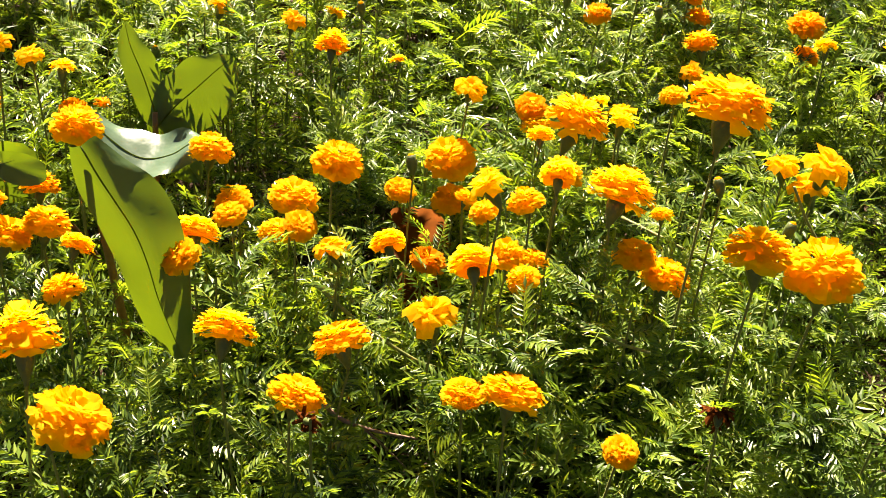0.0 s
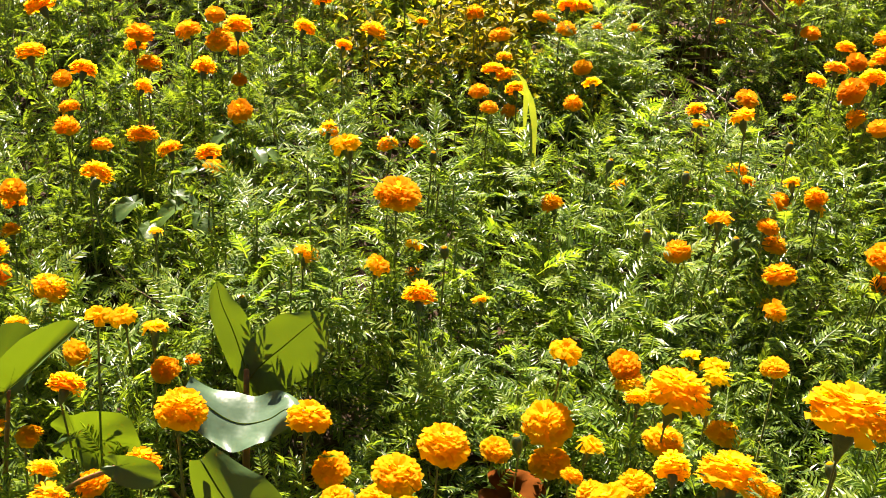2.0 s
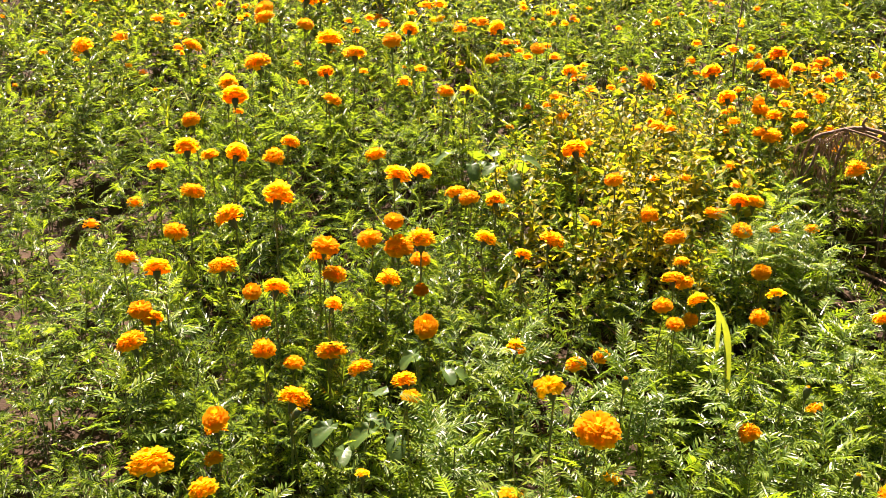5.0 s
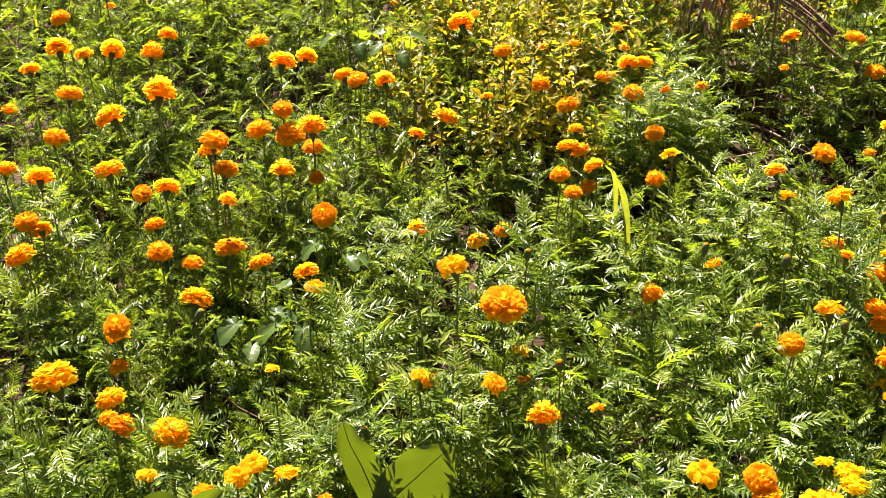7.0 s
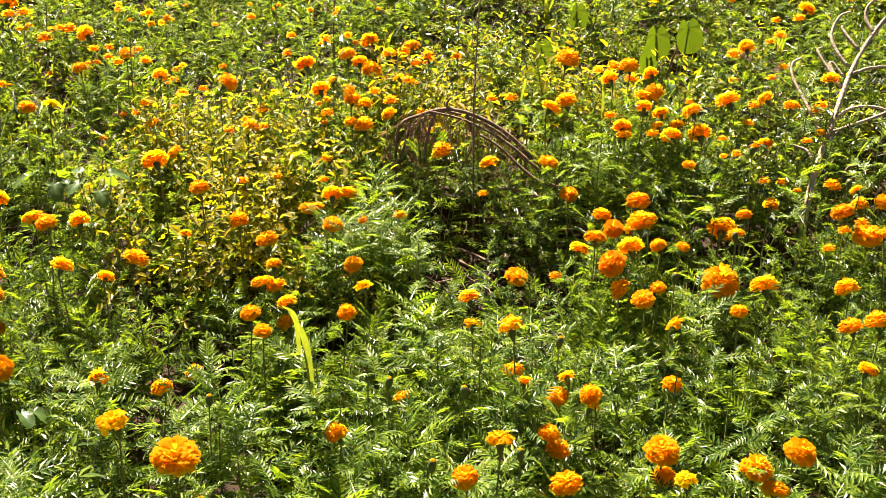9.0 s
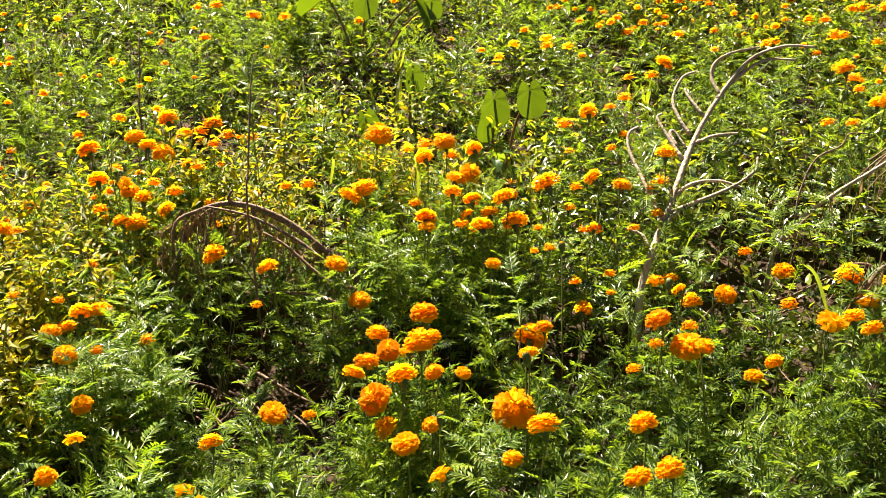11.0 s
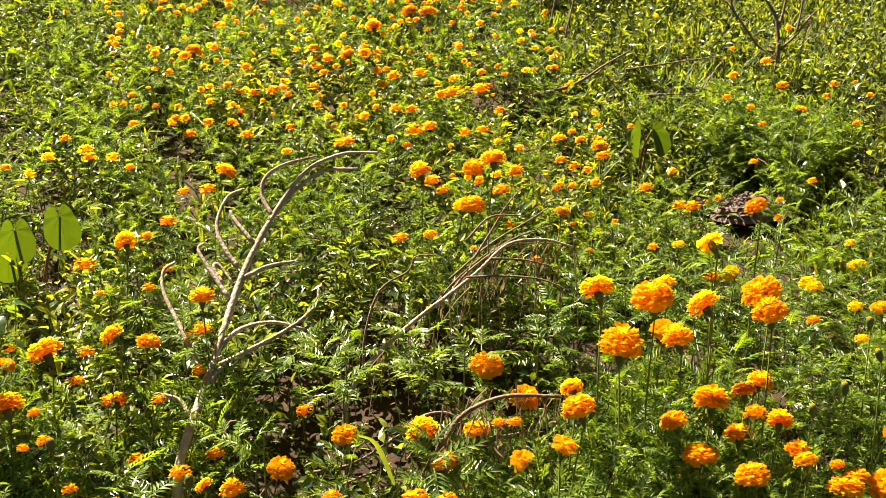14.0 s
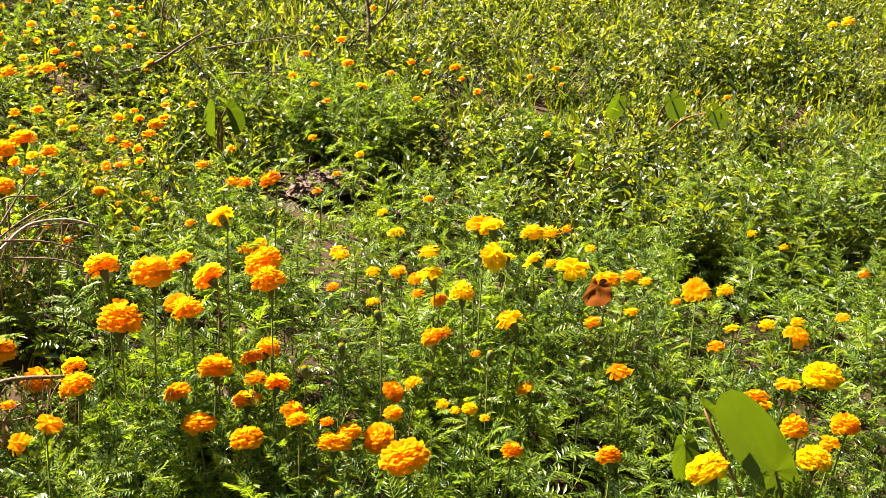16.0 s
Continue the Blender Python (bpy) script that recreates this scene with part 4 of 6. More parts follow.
for row in (
    (-0.73, 3.8, 0.43, 0.049), (2.8, 3.86, 0.41, 0.049), (-1.61, 3.93, 0.44, 0.059), (-1.78, 3.96, 0.45, 0.07), (2.79, 3.97, 0.39, 0.031),
    (-1.23, 4, 0.41, 0.058), (-0.91, 4.04, 0.41, 0.059), (1.69, 4.04, 0.41, 0.059), (-1.65, 4.1, 0.48, 0.084), (-1.84, 4.13, 0.42, 0.075),
    (-1.66, 4.29, 0.41, 0.062), (-1.24, 4.34, 0.43, 0.072), (-1.6, 4.35, 0.46, 0.078),
):
    marigold(*row, "orange")

for row in (
    (-0.17, 0.92, 0.46, 0.049), (-0.5, 1.58, 0.44, 0.056), (-0.37, 1.59, 0.42, 0.049), (-0.18, 1.61, 0.35, 0.034), (0.36, 1.61, 0.38, 0.048),
    (0.25, 1.72, 0.49, 0.056), (-0.33, 1.78, 0.34, 0.042), (-0.74, 1.81, 0.46, 0.048), (3.42, 1.82, 0.41, 0.046), (0.46, 1.88, 0.43, 0.044),
    (0.3, 1.96, 0.57, 0.06), (3.47, 1.98, 0.44, 0.06), (3.4, 1.98, 0.41, 0.035), (0.43, 2, 0.41, 0.041), (0.08, 2.06, 0.34, 0.044),
    (3.68, 2.12, 0.43, 0.071), (0.25, 2.18, 0.43, 0.043), (0.73, 2.24, 0.36, 0.049), (3.58, 2.24, 0.41, 0.037), (3.56, 2.35, 0.46, 0.081),
    (3.03, 2.37, 0.33, 0.047), (0.01, 2.4, 0.4, 0.047), (3.4, 2.41, 0.41, 0.039), (3.04, 2.45, 0.46, 0.071),
):
    marigold(*row, "orange_open")

for row in (
    (2.79, 2.48, 0.35, 0.05), (1.63, 2.5, 0.44, 0.067), (2, 2.54, 0.46, 0.06), (0.7, 2.58, 0.41, 0.04), (1.98, 2.69, 0.33, 0.056),
    (2.98, 2.82, 0.41, 0.047), (3.04, 2.83, 0.37, 0.038), (2.52, 2.86, 0.63, 0.06), (3.32, 2.92, 0.42, 0.086), (-0.59, 3.31, 0.41, 0.048),
    (0, 3.42, 0.44, 0.041), (0.16, 3.55, 0.42, 0.038), (-0.05, 3.6, 0.4, 0.043), (3.56, 3.89, 0.43, 0.041),
):
    marigold(*row, "orange_open")

for row in (
    (-0.15, 0.68, 0.39, 0.035), (0.36, 0.76, 0.4, 0.041),
):
    marigold(*row, "withered")

for row in (
    (3.31, 1.78, 0.43, 0.066), (3.06, 1.85, 0.45, 0.083), (3.54, 1.94, 0.46, 0.08), (2.79, 2.27, 0.41, 0.032), (2.97, 2.54, 0.49, 0.056),
    (3.38, 2.77, 0.45, 0.059), (2.71, 3.04, 0.43, 0.042),
):
    marigold(*row, "yellow")

for row in (
    (0.23, 1.35, 0.43, 0.053), (0.23, 1.39, 0.42, 0.05), (0.19, 1.4, 0.43, 0.038), (0.59, 1.64, 0.44, 0.048), (3.07, 2.55, 0.56, 0.08),
    (3.34, 2.57, 0.46, 0.089), (2.95, 2.64, 0.5, 0.067), (3.34, 2.72, 0.41, 0.06), (3.29, 2.76, 0.41, 0.042), (3.32, 2.87, 0.44, 0.076),
    (-0.91, 3.43, 0.43, 0.059),
):
    marigold(*row, "yellow_open")

FAR = []
FAR += [(-0.66, 1.37, 0.35, 0.029, 0), (-0.32, 1.7, 0.33, 0.028, 0), (3.89, 2.14, 0.41, 0.034, 2), (3.76, 2.18, 0.41, 0.033, 2), (2.8, 2.23, 0.41, 0.022, 2), (3.53, 2.24, 0.37, 0.041, 0), (3.72, 2.24, 0.38, 0.042, 2), (2.76, 2.28, 0.41, 0.022, 2), (2.75, 2.31, 0.41, 0.027, 2), (4.26, 2.33, 0.35, 0.035, 0), (3.21, 2.35, 0.46, 0.038, 0), (2.5, 2.37, 0.41, 0.027, 0), (3.54, 2.39, 0.41, 0.027, 0), (3.74, 2.4, 0.39, 0.045, 2), (0.48, 2.43, 0.38, 0.031, 0), (2.93, 2.43, 0.41, 0.023, 0), (1.17, 2.44, 0.41, 0.033, 0), (4.06, 2.47, 0.41, 0.024, 2)]
FAR += [(3.54, 2.5, 0.41, 0.034, 2), (-1.79, 2.51, 0.39, 0.042, 0), (2.9, 2.52, 0.42, 0.041, 1), (1.24, 2.52, 0.41, 0.034, 0), (1.54, 2.53, 0.47, 0.037, 0), (2.43, 2.54, 0.43, 0.045, 0), (4.04, 2.57, 0.41, 0.028, 2), (3.57, 2.58, 0.38, 0.051, 0), (-1.72, 2.64, 0.39, 0.044, 0), (2.96, 2.66, 0.54, 0.048, 2), (2.93, 2.66, 0.44, 0.031, 0), (0.02, 2.68, 0.41, 0.029, 1), (3.37, 2.68, 0.41, 0.035, 2), (2.82, 2.69, 0.43, 0.031, 2), (1.97, 2.7, 0.41, 0.029, 0), (1.94, 2.71, 0.41, 0.028, 0), (1.38, 2.72, 0.31, 0.038, 0), (1.19, 2.73, 0.41, 0.022, 0)]
FAR += [(3.57, 2.74, 0.38, 0.03, 2), (0.12, 2.75, 0.38, 0.035, 0), (1.12, 2.79, 0.41, 0.028, 0), (1.32, 2.81, 0.38, 0.04, 0), (2.9, 2.81, 0.43, 0.037, 2), (3.54, 2.81, 0.41, 0.032, 0), (2.79, 2.82, 0.41, 0.032, 0), (-0.08, 2.83, 0.45, 0.028, 0), (3.52, 2.86, 0.38, 0.059, 2), (-0.3, 2.9, 0.42, 0.034, 0), (0.36, 2.92, 0.34, 0.028, 0), (-0.21, 2.94, 0.41, 0.032, 0), (1.05, 2.94, 0.41, 0.023, 0), (1.09, 2.95, 0.41, 0.029, 0), (2.9, 2.96, 0.4, 0.041, 2), (2.92, 3.01, 0.38, 0.044, 2), (1.42, 3.01, 0.26, 0.039, 0), (1.32, 3.01, 0.41, 0.031, 0)]
FAR += [(1.62, 3.02, 0.31, 0.037, 1), (1.26, 3.02, 0.28, 0.032, 0), (1.08, 3.05, 0.41, 0.027, 0), (1.17, 3.1, 0.43, 0.033, 0), (3.12, 3.1, 0.41, 0.029, 2), (2.71, 3.12, 0.38, 0.046, 0), (0.89, 3.12, 0.4, 0.04, 0), (3.29, 3.12, 0.41, 0.03, 0), (1.2, 3.15, 0.46, 0.033, 0), (3.21, 3.17, 0.3, 0.042, 2), (3.22, 3.17, 0.3, 0.041, 2), (1.23, 3.18, 0.32, 0.037, 1), (1.43, 3.18, 0.35, 0.032, 0), (0.78, 3.21, 0.42, 0.038, 1), (-1.62, 3.22, 0.41, 0.033, 0), (-0.08, 3.23, 0.31, 0.036, 0), (-0.36, 3.23, 0.41, 0.032, 1), (2.99, 3.23, 0.44, 0.028, 0)]
FAR += [(2.69, 3.24, 0.41, 0.031, 2), (1.44, 3.25, 0.39, 0.042, 0), (-0.26, 3.25, 0.41, 0.032, 0), (2.62, 3.25, 0.41, 0.028, 0), (1.46, 3.26, 0.4, 0.043, 0), (1.05, 3.3, 0.41, 0.029, 0), (0.5, 3.36, 0.42, 0.044, 0), (0.44, 3.36, 0.42, 0.036, 0), (-0.65, 3.38, 0.41, 0.029, 0), (-0.07, 3.39, 0.38, 0.04, 0), (0.83, 3.4, 0.49, 0.045, 0), (0.78, 3.4, 0.48, 0.037, 2), (1.99, 3.41, 0.46, 0.039, 0), (0.08, 3.42, 0.43, 0.038, 0), (0.13, 3.44, 0.39, 0.047, 0), (-0.63, 3.45, 0.41, 0.041, 0), (-0.27, 3.46, 0.37, 0.043, 0), (2.29, 3.46, 0.52, 0.044, 0)]
FAR += [(2.09, 3.46, 0.43, 0.037, 0), (-1.48, 3.47, 0.41, 0.035, 1), (1.24, 3.48, 0.48, 0.05, 0), (2.32, 3.48, 0.41, 0.031, 0), (0.91, 3.49, 0.41, 0.045, 0), (-0.52, 3.49, 0.42, 0.038, 0), (1.38, 3.5, 0.39, 0.03, 0), (-1.14, 3.51, 0.41, 0.049, 0), (0.19, 3.52, 0.42, 0.04, 0), (-0.46, 3.54, 0.41, 0.031, 0), (1.43, 3.54, 0.41, 0.035, 0), (2.37, 3.55, 0.52, 0.049, 0), (0.35, 3.55, 0.48, 0.039, 1), (2.94, 3.56, 0.33, 0.045, 0), (1.27, 3.56, 0.36, 0.029, 0), (2.62, 3.56, 0.45, 0.03, 0), (2.92, 3.6, 0.32, 0.047, 0), (1.4, 3.6, 0.47, 0.033, 0)]
FAR += [(-0.56, 3.62, 0.41, 0.034, 0), (2.68, 3.63, 0.49, 0.041, 0), (-1.11, 3.63, 0.41, 0.04, 0), (2.59, 3.64, 0.41, 0.027, 1), (2.17, 3.65, 0.48, 0.047, 0), (2.56, 3.66, 0.41, 0.027, 0), (0.23, 3.68, 0.41, 0.039, 1), (1.47, 3.7, 0.45, 0.042, 0), (2.88, 3.72, 0.33, 0.043, 0), (2.68, 3.72, 0.41, 0.031, 0), (0.19, 3.73, 0.43, 0.045, 1), (0.27, 3.73, 0.41, 0.048, 1), (-2.03, 3.73, 0.41, 0.037, 0), (2.23, 3.73, 0.41, 0.038, 1), (-2.28, 3.78, 0.42, 0.058, 0), (-0.67, 3.78, 0.41, 0.041, 0), (2.67, 3.78, 0.4, 0.036, 1), (6.12, 3.79, 0.44, 0.06, 2)]
FAR += [(2.63, 3.79, 0.42, 0.034, 1), (6.06, 3.83, 0.42, 0.043, 2), (-0.77, 3.83, 0.39, 0.039, 0), (-0.8, 3.83, 0.41, 0.032, 1), (3.76, 3.85, 0.37, 0.029, 1), (-0.85, 3.85, 0.43, 0.037, 1), (-0.71, 3.88, 0.41, 0.036, 0), (-0.07, 3.89, 0.42, 0.042, 0), (1.61, 3.9, 0.43, 0.043, 0), (2.23, 3.9, 0.41, 0.038, 0), (2.22, 3.92, 0.51, 0.049, 0), (3.45, 3.94, 0.37, 0.029, 1), (2.03, 3.95, 0.49, 0.041, 0), (-0.19, 3.96, 0.41, 0.034, 0), (2.72, 3.96, 0.41, 0.03, 0), (-2.14, 3.97, 0.41, 0.039, 0), (3.42, 3.97, 0.42, 0.028, 1), (2.97, 3.97, 0.41, 0.025, 0)]
FAR += [(-1.04, 3.99, 0.42, 0.05, 1), (2.02, 3.99, 0.47, 0.039, 0), (1.56, 3.99, 0.39, 0.036, 0), (2.59, 3.99, 0.38, 0.031, 0), (3.75, 4, 0.41, 0.028, 0), (-2.23, 4.01, 0.41, 0.05, 0), (-1.34, 4.04, 0.41, 0.049, 1), (3.38, 4.05, 0.43, 0.03, 1), (3.61, 4.06, 0.44, 0.042, 1), (2.45, 4.09, 0.41, 0.035, 0), (-1.41, 4.1, 0.41, 0.04, 0), (-1.01, 4.11, 0.41, 0.034, 1), (-0.98, 4.12, 0.4, 0.049, 1), (1.89, 4.12, 0.41, 0.03, 0), (1.44, 4.15, 0.41, 0.03, 0), (2.54, 4.16, 0.38, 0.04, 0), (-1.26, 4.17, 0.41, 0.036, 0), (2.37, 4.19, 0.4, 0.049, 0)]
FAR += [(1.4, 4.19, 0.43, 0.039, 2), (1.33, 4.22, 0.45, 0.044, 2), (1.17, 4.24, 0.39, 0.036, 2), (2.64, 4.25, 0.4, 0.034, 1), (-1.22, 4.26, 0.41, 0.051, 0), (1.34, 4.26, 0.41, 0.042, 0), (1.11, 4.26, 0.41, 0.03, 0), (-1.17, 4.27, 0.41, 0.054, 0), (3.56, 4.27, 0.41, 0.035, 1), (1.81, 4.28, 0.41, 0.04, 0), (1.23, 4.29, 0.41, 0.042, 2), (-1.45, 4.32, 0.42, 0.065, 0), (2.36, 4.32, 0.41, 0.043, 1), (1.65, 4.36, 0.4, 0.042, 1), (1.97, 4.37, 0.38, 0.031, 1), (1.02, 4.38, 0.41, 0.026, 1), (2.33, 4.39, 0.39, 0.039, 0), (1.79, 4.39, 0.41, 0.033, 1)]
FAR += [(1.62, 4.4, 0.44, 0.035, 1), (3.8, 4.41, 0.39, 0.042, 1), (1.72, 4.41, 0.41, 0.036, 1), (2.5, 4.41, 0.41, 0.044, 1), (1.29, 4.42, 0.41, 0.035, 1), (2.55, 4.44, 0.4, 0.055, 0), (1.5, 4.47, 0.41, 0.032, 1), (0.16, 4.5, 0.43, 0.041, 1), (-1.59, 4.55, 0.41, 0.039, 1), (2, 4.55, 0.44, 0.033, 1), (2.39, 4.57, 0.43, 0.045, 0), (2.73, 4.61, 0.33, 0.061, 0), (2.12, 4.61, 0.41, 0.032, 1), (1.98, 4.62, 0.41, 0.046, 1), (0.71, 4.62, 0.41, 0.036, 1), (2.51, 4.63, 0.41, 0.049, 0), (1.92, 4.64, 0.4, 0.039, 1), (0.44, 4.66, 0.43, 0.041, 1)]
FAR += [(2.19, 4.73, 0.41, 0.034, 1), (0.32, 4.81, 0.39, 0.055, 1), (1.87, 4.82, 0.37, 0.033, 1), (2.25, 4.88, 0.4, 0.041, 1), (2.39, 4.88, 0.41, 0.048, 1), (0.18, 4.89, 0.41, 0.048, 1), (1.96, 4.92, 0.39, 0.041, 1), (2.23, 4.99, 0.41, 0.038, 1), (0.53, 5.02, 0.4, 0.059, 1), (1.77, 5.04, 0.41, 0.046, 1), (0.6, 5.21, 0.41, 0.051, 1)]


# far blossoms too many to count
def far_blossoms():
    rng = random.Random(23)
    small = []
    for k in range(5):
        small.append(pompon(rng, rng.uniform(0.75, 1.0), 0.2))
    shapes = [(v, t, np.full(len(t), slot)) for v, t, _ in small for slot in range(3)]
    places = []
    for x, y, h, d, slot in FAR:
        places.append((x, y, land(x, y) + h, rng.uniform(0, 6.28), 0.3, 1.6, d * 1.05, rng.randrange(5) * 3 + slot))
    for x0, x1, y0, y1, count in ((1.5, 3.5, 4.6, 6.8, 430), (-3.4, -0.4, 3.7, 5.6, 150), (-0.9, 0.4, 3.3, 4.7, 60), (-0.8, 1.6, 4.9, 6.6, 45), (3.6, 6.6, 4.6, 6.2, 12), (2.2, 3.3, 3.3, 4.4, 45), (3.6, 5.0, 3.4, 5.0, 14)):
        for _ in range(count):
            x, y = rng.uniform(x0, x1), rng.uniform(y0, y1)
            if not inside(x, y, GRASSY) or x > 3.6:
                places.append((x, y, land(x, y) + canopy(x, y) + rng.uniform(-0.05, 0.07), rng.uniform(0, 6.28), rng.uniform(0.1, 0.6), 1.6, rng.uniform(0.016, 0.036), rng.randrange(5) * 3 + rng.choice((0, 1, 1, 1, 2))))
    scatter("far_blossoms", shapes, places, [PETALS["deep"], PETALS["russet"], PETALS["golden"]], "many small orange marigold blossoms across the far field", "flowers")


far_blossoms()
for x, y, h in ((-0.98, 1.75, 0.42), (-0.32, 1.98, 0.40), (0.30, 1.78, 0.38), (-1.02, 1.25, 0.36), (0.05, 2.0, 0.40), (-0.25, 1.62, 0.42), (0.12, 1.72, 0.42), (0.2, 1.9, 0.44),
                (0.42, 2.05, 0.44), (-0.6, 1.5, 0.36), (-0.62, 1.17, 0.40), (0.36, 1.06, 0.50), (0.45, 1.02, 0.47), (-0.08, 1.1, 0.46), (0.74, 2.3, 0.42), (0.95, 2.5, 0.40),
                (1.1, 2.85, 0.45), (1.32, 2.7, 0.42), (2.5, 2.45, 0.46), (2.62, 2.5, 0.45), (2.75, 2.55, 0.47), (2.9, 2.35, 0.44), (3.05, 2.2, 0.46), (2.85, 2.7, 0.44), (2.4, 2.15, 0.4)):
    bud_plant(x, y, h)


rng = random.Random(61)
for x0, x1, y0, y1, low, high, count in ((0.02, 0.62, 0.72, 1.16, 0.29, 0.39, 34), (-0.26, 0.12, 1.26, 1.62, 0.28, 0.36, 16), (0.1, 0.7, 1.2, 1.5, 0.28, 0.36, 16), (2.0, 3.0, 1.75, 2.5, 0.26, 0.36, 34), (-0.08, 0.16, 2.62, 2.98, 0.30, 0.40, 22)):
    for _ in range(count):
        sprig(rng.uniform(x0, x1), rng.uniform(y0, y1), rng.uniform(low, high), rng.uniform(0.75, 1.05))


# ---- taro plants ----
def heart_blade(length, wave, fold, droop, rng, lobes=1.0, rings=5, spokes=28):
    """A heart-shaped blade: petiole at the origin, tip along +x, lobes behind, face up."""
    v, t = [(0, 0, 0)], []
    turns = [radians(-163 + 326 * k / spokes) for k in range(spokes + 1)]
    for j in range(1, rings + 1):
        for k, a in enumerate(turns):
            b = abs(a)
            reach = 0.44 + 0.56 * max(0.0, math.cos(b * 0.9)) ** 2.2 + 0.05 * math.sin(b * 2)
            reach *= 1 + (lobes - 1) * min(1.0, max(0.0, (b - 1.1) / 1.0))
            if b > 2.5:
                reach *= 1 - 0.45 * ((b - 2.5) / 0.345) ** 2
            r = length * 0.72 * reach * j / rings
            x, y = r * math.cos(a), r * math.sin(a)
            ripple = wave * length * (j / rings) ** 2 * (math.sin(5 * a + 1.3) * 0.6 + math.sin(9 * a) * 0.4)
            z = fold * abs(y) - droop * x * abs(x) / length + ripple + 0.006 * length * math.sin(k * 1.9) * (j / rings)
            v.append((x, y, z))
    n = spokes + 1
    for k in range(spokes):
        t.append((0, 1 + k, 2 + k))
        for j in range(rings - 1):
            a = 1 + j * n + k
            t += [(a, a + n, a + n + 1), (a, a + n + 1, a + 1)]
    return np.array(v), np.array(t)


def folded_blade(spine, left, right, wave, rng):
    """A long leaf along its midrib, each half leaning its own way, with a wavy rim."""
    line = smooth_line(spine, 5)
    last = len(line) - 1
    v, t = [], []
    for i, p in enumerate(line):
        u = i / last
        w = math.sin(math.pi * min(1.0, 0.06 + 0.94 * u)) ** 0.6 if u < 0.98 else 0.05
        for k in range(-3, 4):
            side = Vector(left if k < 0 else right) * (abs(k) / 3) * w
            lift = wave * (abs(k) / 3) ** 2 * (math.sin(9 * u + 1.1 * k) + 0.6 * math.sin(17 * u - k))
            v.append(tuple(p + side + Vector((0.3, -0.4, 1)) * lift + Vector((0, 0, 0.0015 * (1 if k % 2 else -1) * (k != 0) * w * math.sin(22 * u)))))
    for i in range(last):
        for k in range(6):
            a = 7 * i + k
            t += [(a, a + 1, a + 8), (a, a + 8, a + 7)]
    return np.array(v), np.array(t)


def lobed_leaf(root, stalk_end, blades, wave, mat=M_TARO):
    """A leaf of a taro plant, of one folded blade or of several lobes: each a spine and its two half-widths."""
    rng = random.Random(3)
    s, ribs = Soup(), Soup()
    for spine, left, right in blades:
        line = [Vector(p) - root.location for p in spine]
        s.add(*folded_blade(line, left, right, wave, rng))
        mid = smooth_line(line, 4)
        ribs.add(*tube([p - Vector((0, 0.001, 0)) for p in mid], 0.0014, 0.0005, 4))
    leaf = part("leaf", s.mesh("leaf", [mat], True), root)
    part("leaf_rib", ribs.mesh("leaf_rib", [M_RIB], True), leaf)
    at = Vector(stalk_end) - root.location
    v, t = tube(smooth_line([(at.x * 0.5, at.y * 0.5, -0.02), Vector((at.x * 0.8, at.y * 0.8, at.z * 0.6)), at]), 0.0085, 0.0050, 6)
    part("petiole", mesh_of("petiole", v, t, [M_PETIOLE], smooth=True), root, "reddish brown leaf stalk")


def taro_plant(x, y, label, leaves, group=""):
    """Leaves: where the stalk meets the blade, which way its tip points and its face looks, length, wave, fold and droop."""
    root = new("taro_plant")
    root.location = (x, y, land(x, y))
    tagged(root, label, "taro plant", group)
    rng = random.Random(int(100 * x) + 13)
    for place, tip, face, length, wave, fold, droop, narrow, lobes in leaves:
        at = Vector(place) - root.location
        ax = Vector(tip).normalized()
        az = (Vector(face) - ax * ax.dot(Vector(face))).normalized()
        turn = Matrix((ax, az.cross(ax), az)).transposed().to_euler()
        v, t = heart_blade(length, wave, fold, droop, rng, lobes)
        leaf = part("leaf", mesh_of("leaf", v, t, [M_TARO], smooth=True), root, "", at, turn, (1, narrow, 1))
        mid = Vector((at.x * 0.55, at.y * 0.55, at.z * 0.62)) - az * 0.02
        v, t = tube(smooth_line([(at.x * 0.1, at.y * 0.1, -0.02), mid, at - az * 0.002]), 0.0062, 0.0032, 6)
        part("petiole", mesh_of("petiole", v, t, [M_PETIOLE], smooth=True), root, "reddish brown leaf stalk")
        ribs = Soup()
        for a in (0, 0.75, -0.75, 1.7, -1.7, 2.5, -2.5):
            reach = 0.66 * length if a == 0 else 0.27 * length
            line = []
            for u in (0.03, 0.35, 0.65, 0.95):
                px, py = reach * u * math.cos(a), reach * u * math.sin(a)
                line.append((px, py, fold * abs(py) - droop * px * abs(px) / length - 0.0004))
            ribs.add(*tube(line, 0.0004, 0.0002, 3))
        part("leaf_rib", ribs.mesh("leaf_rib", [M_RIB]), leaf)
    return root


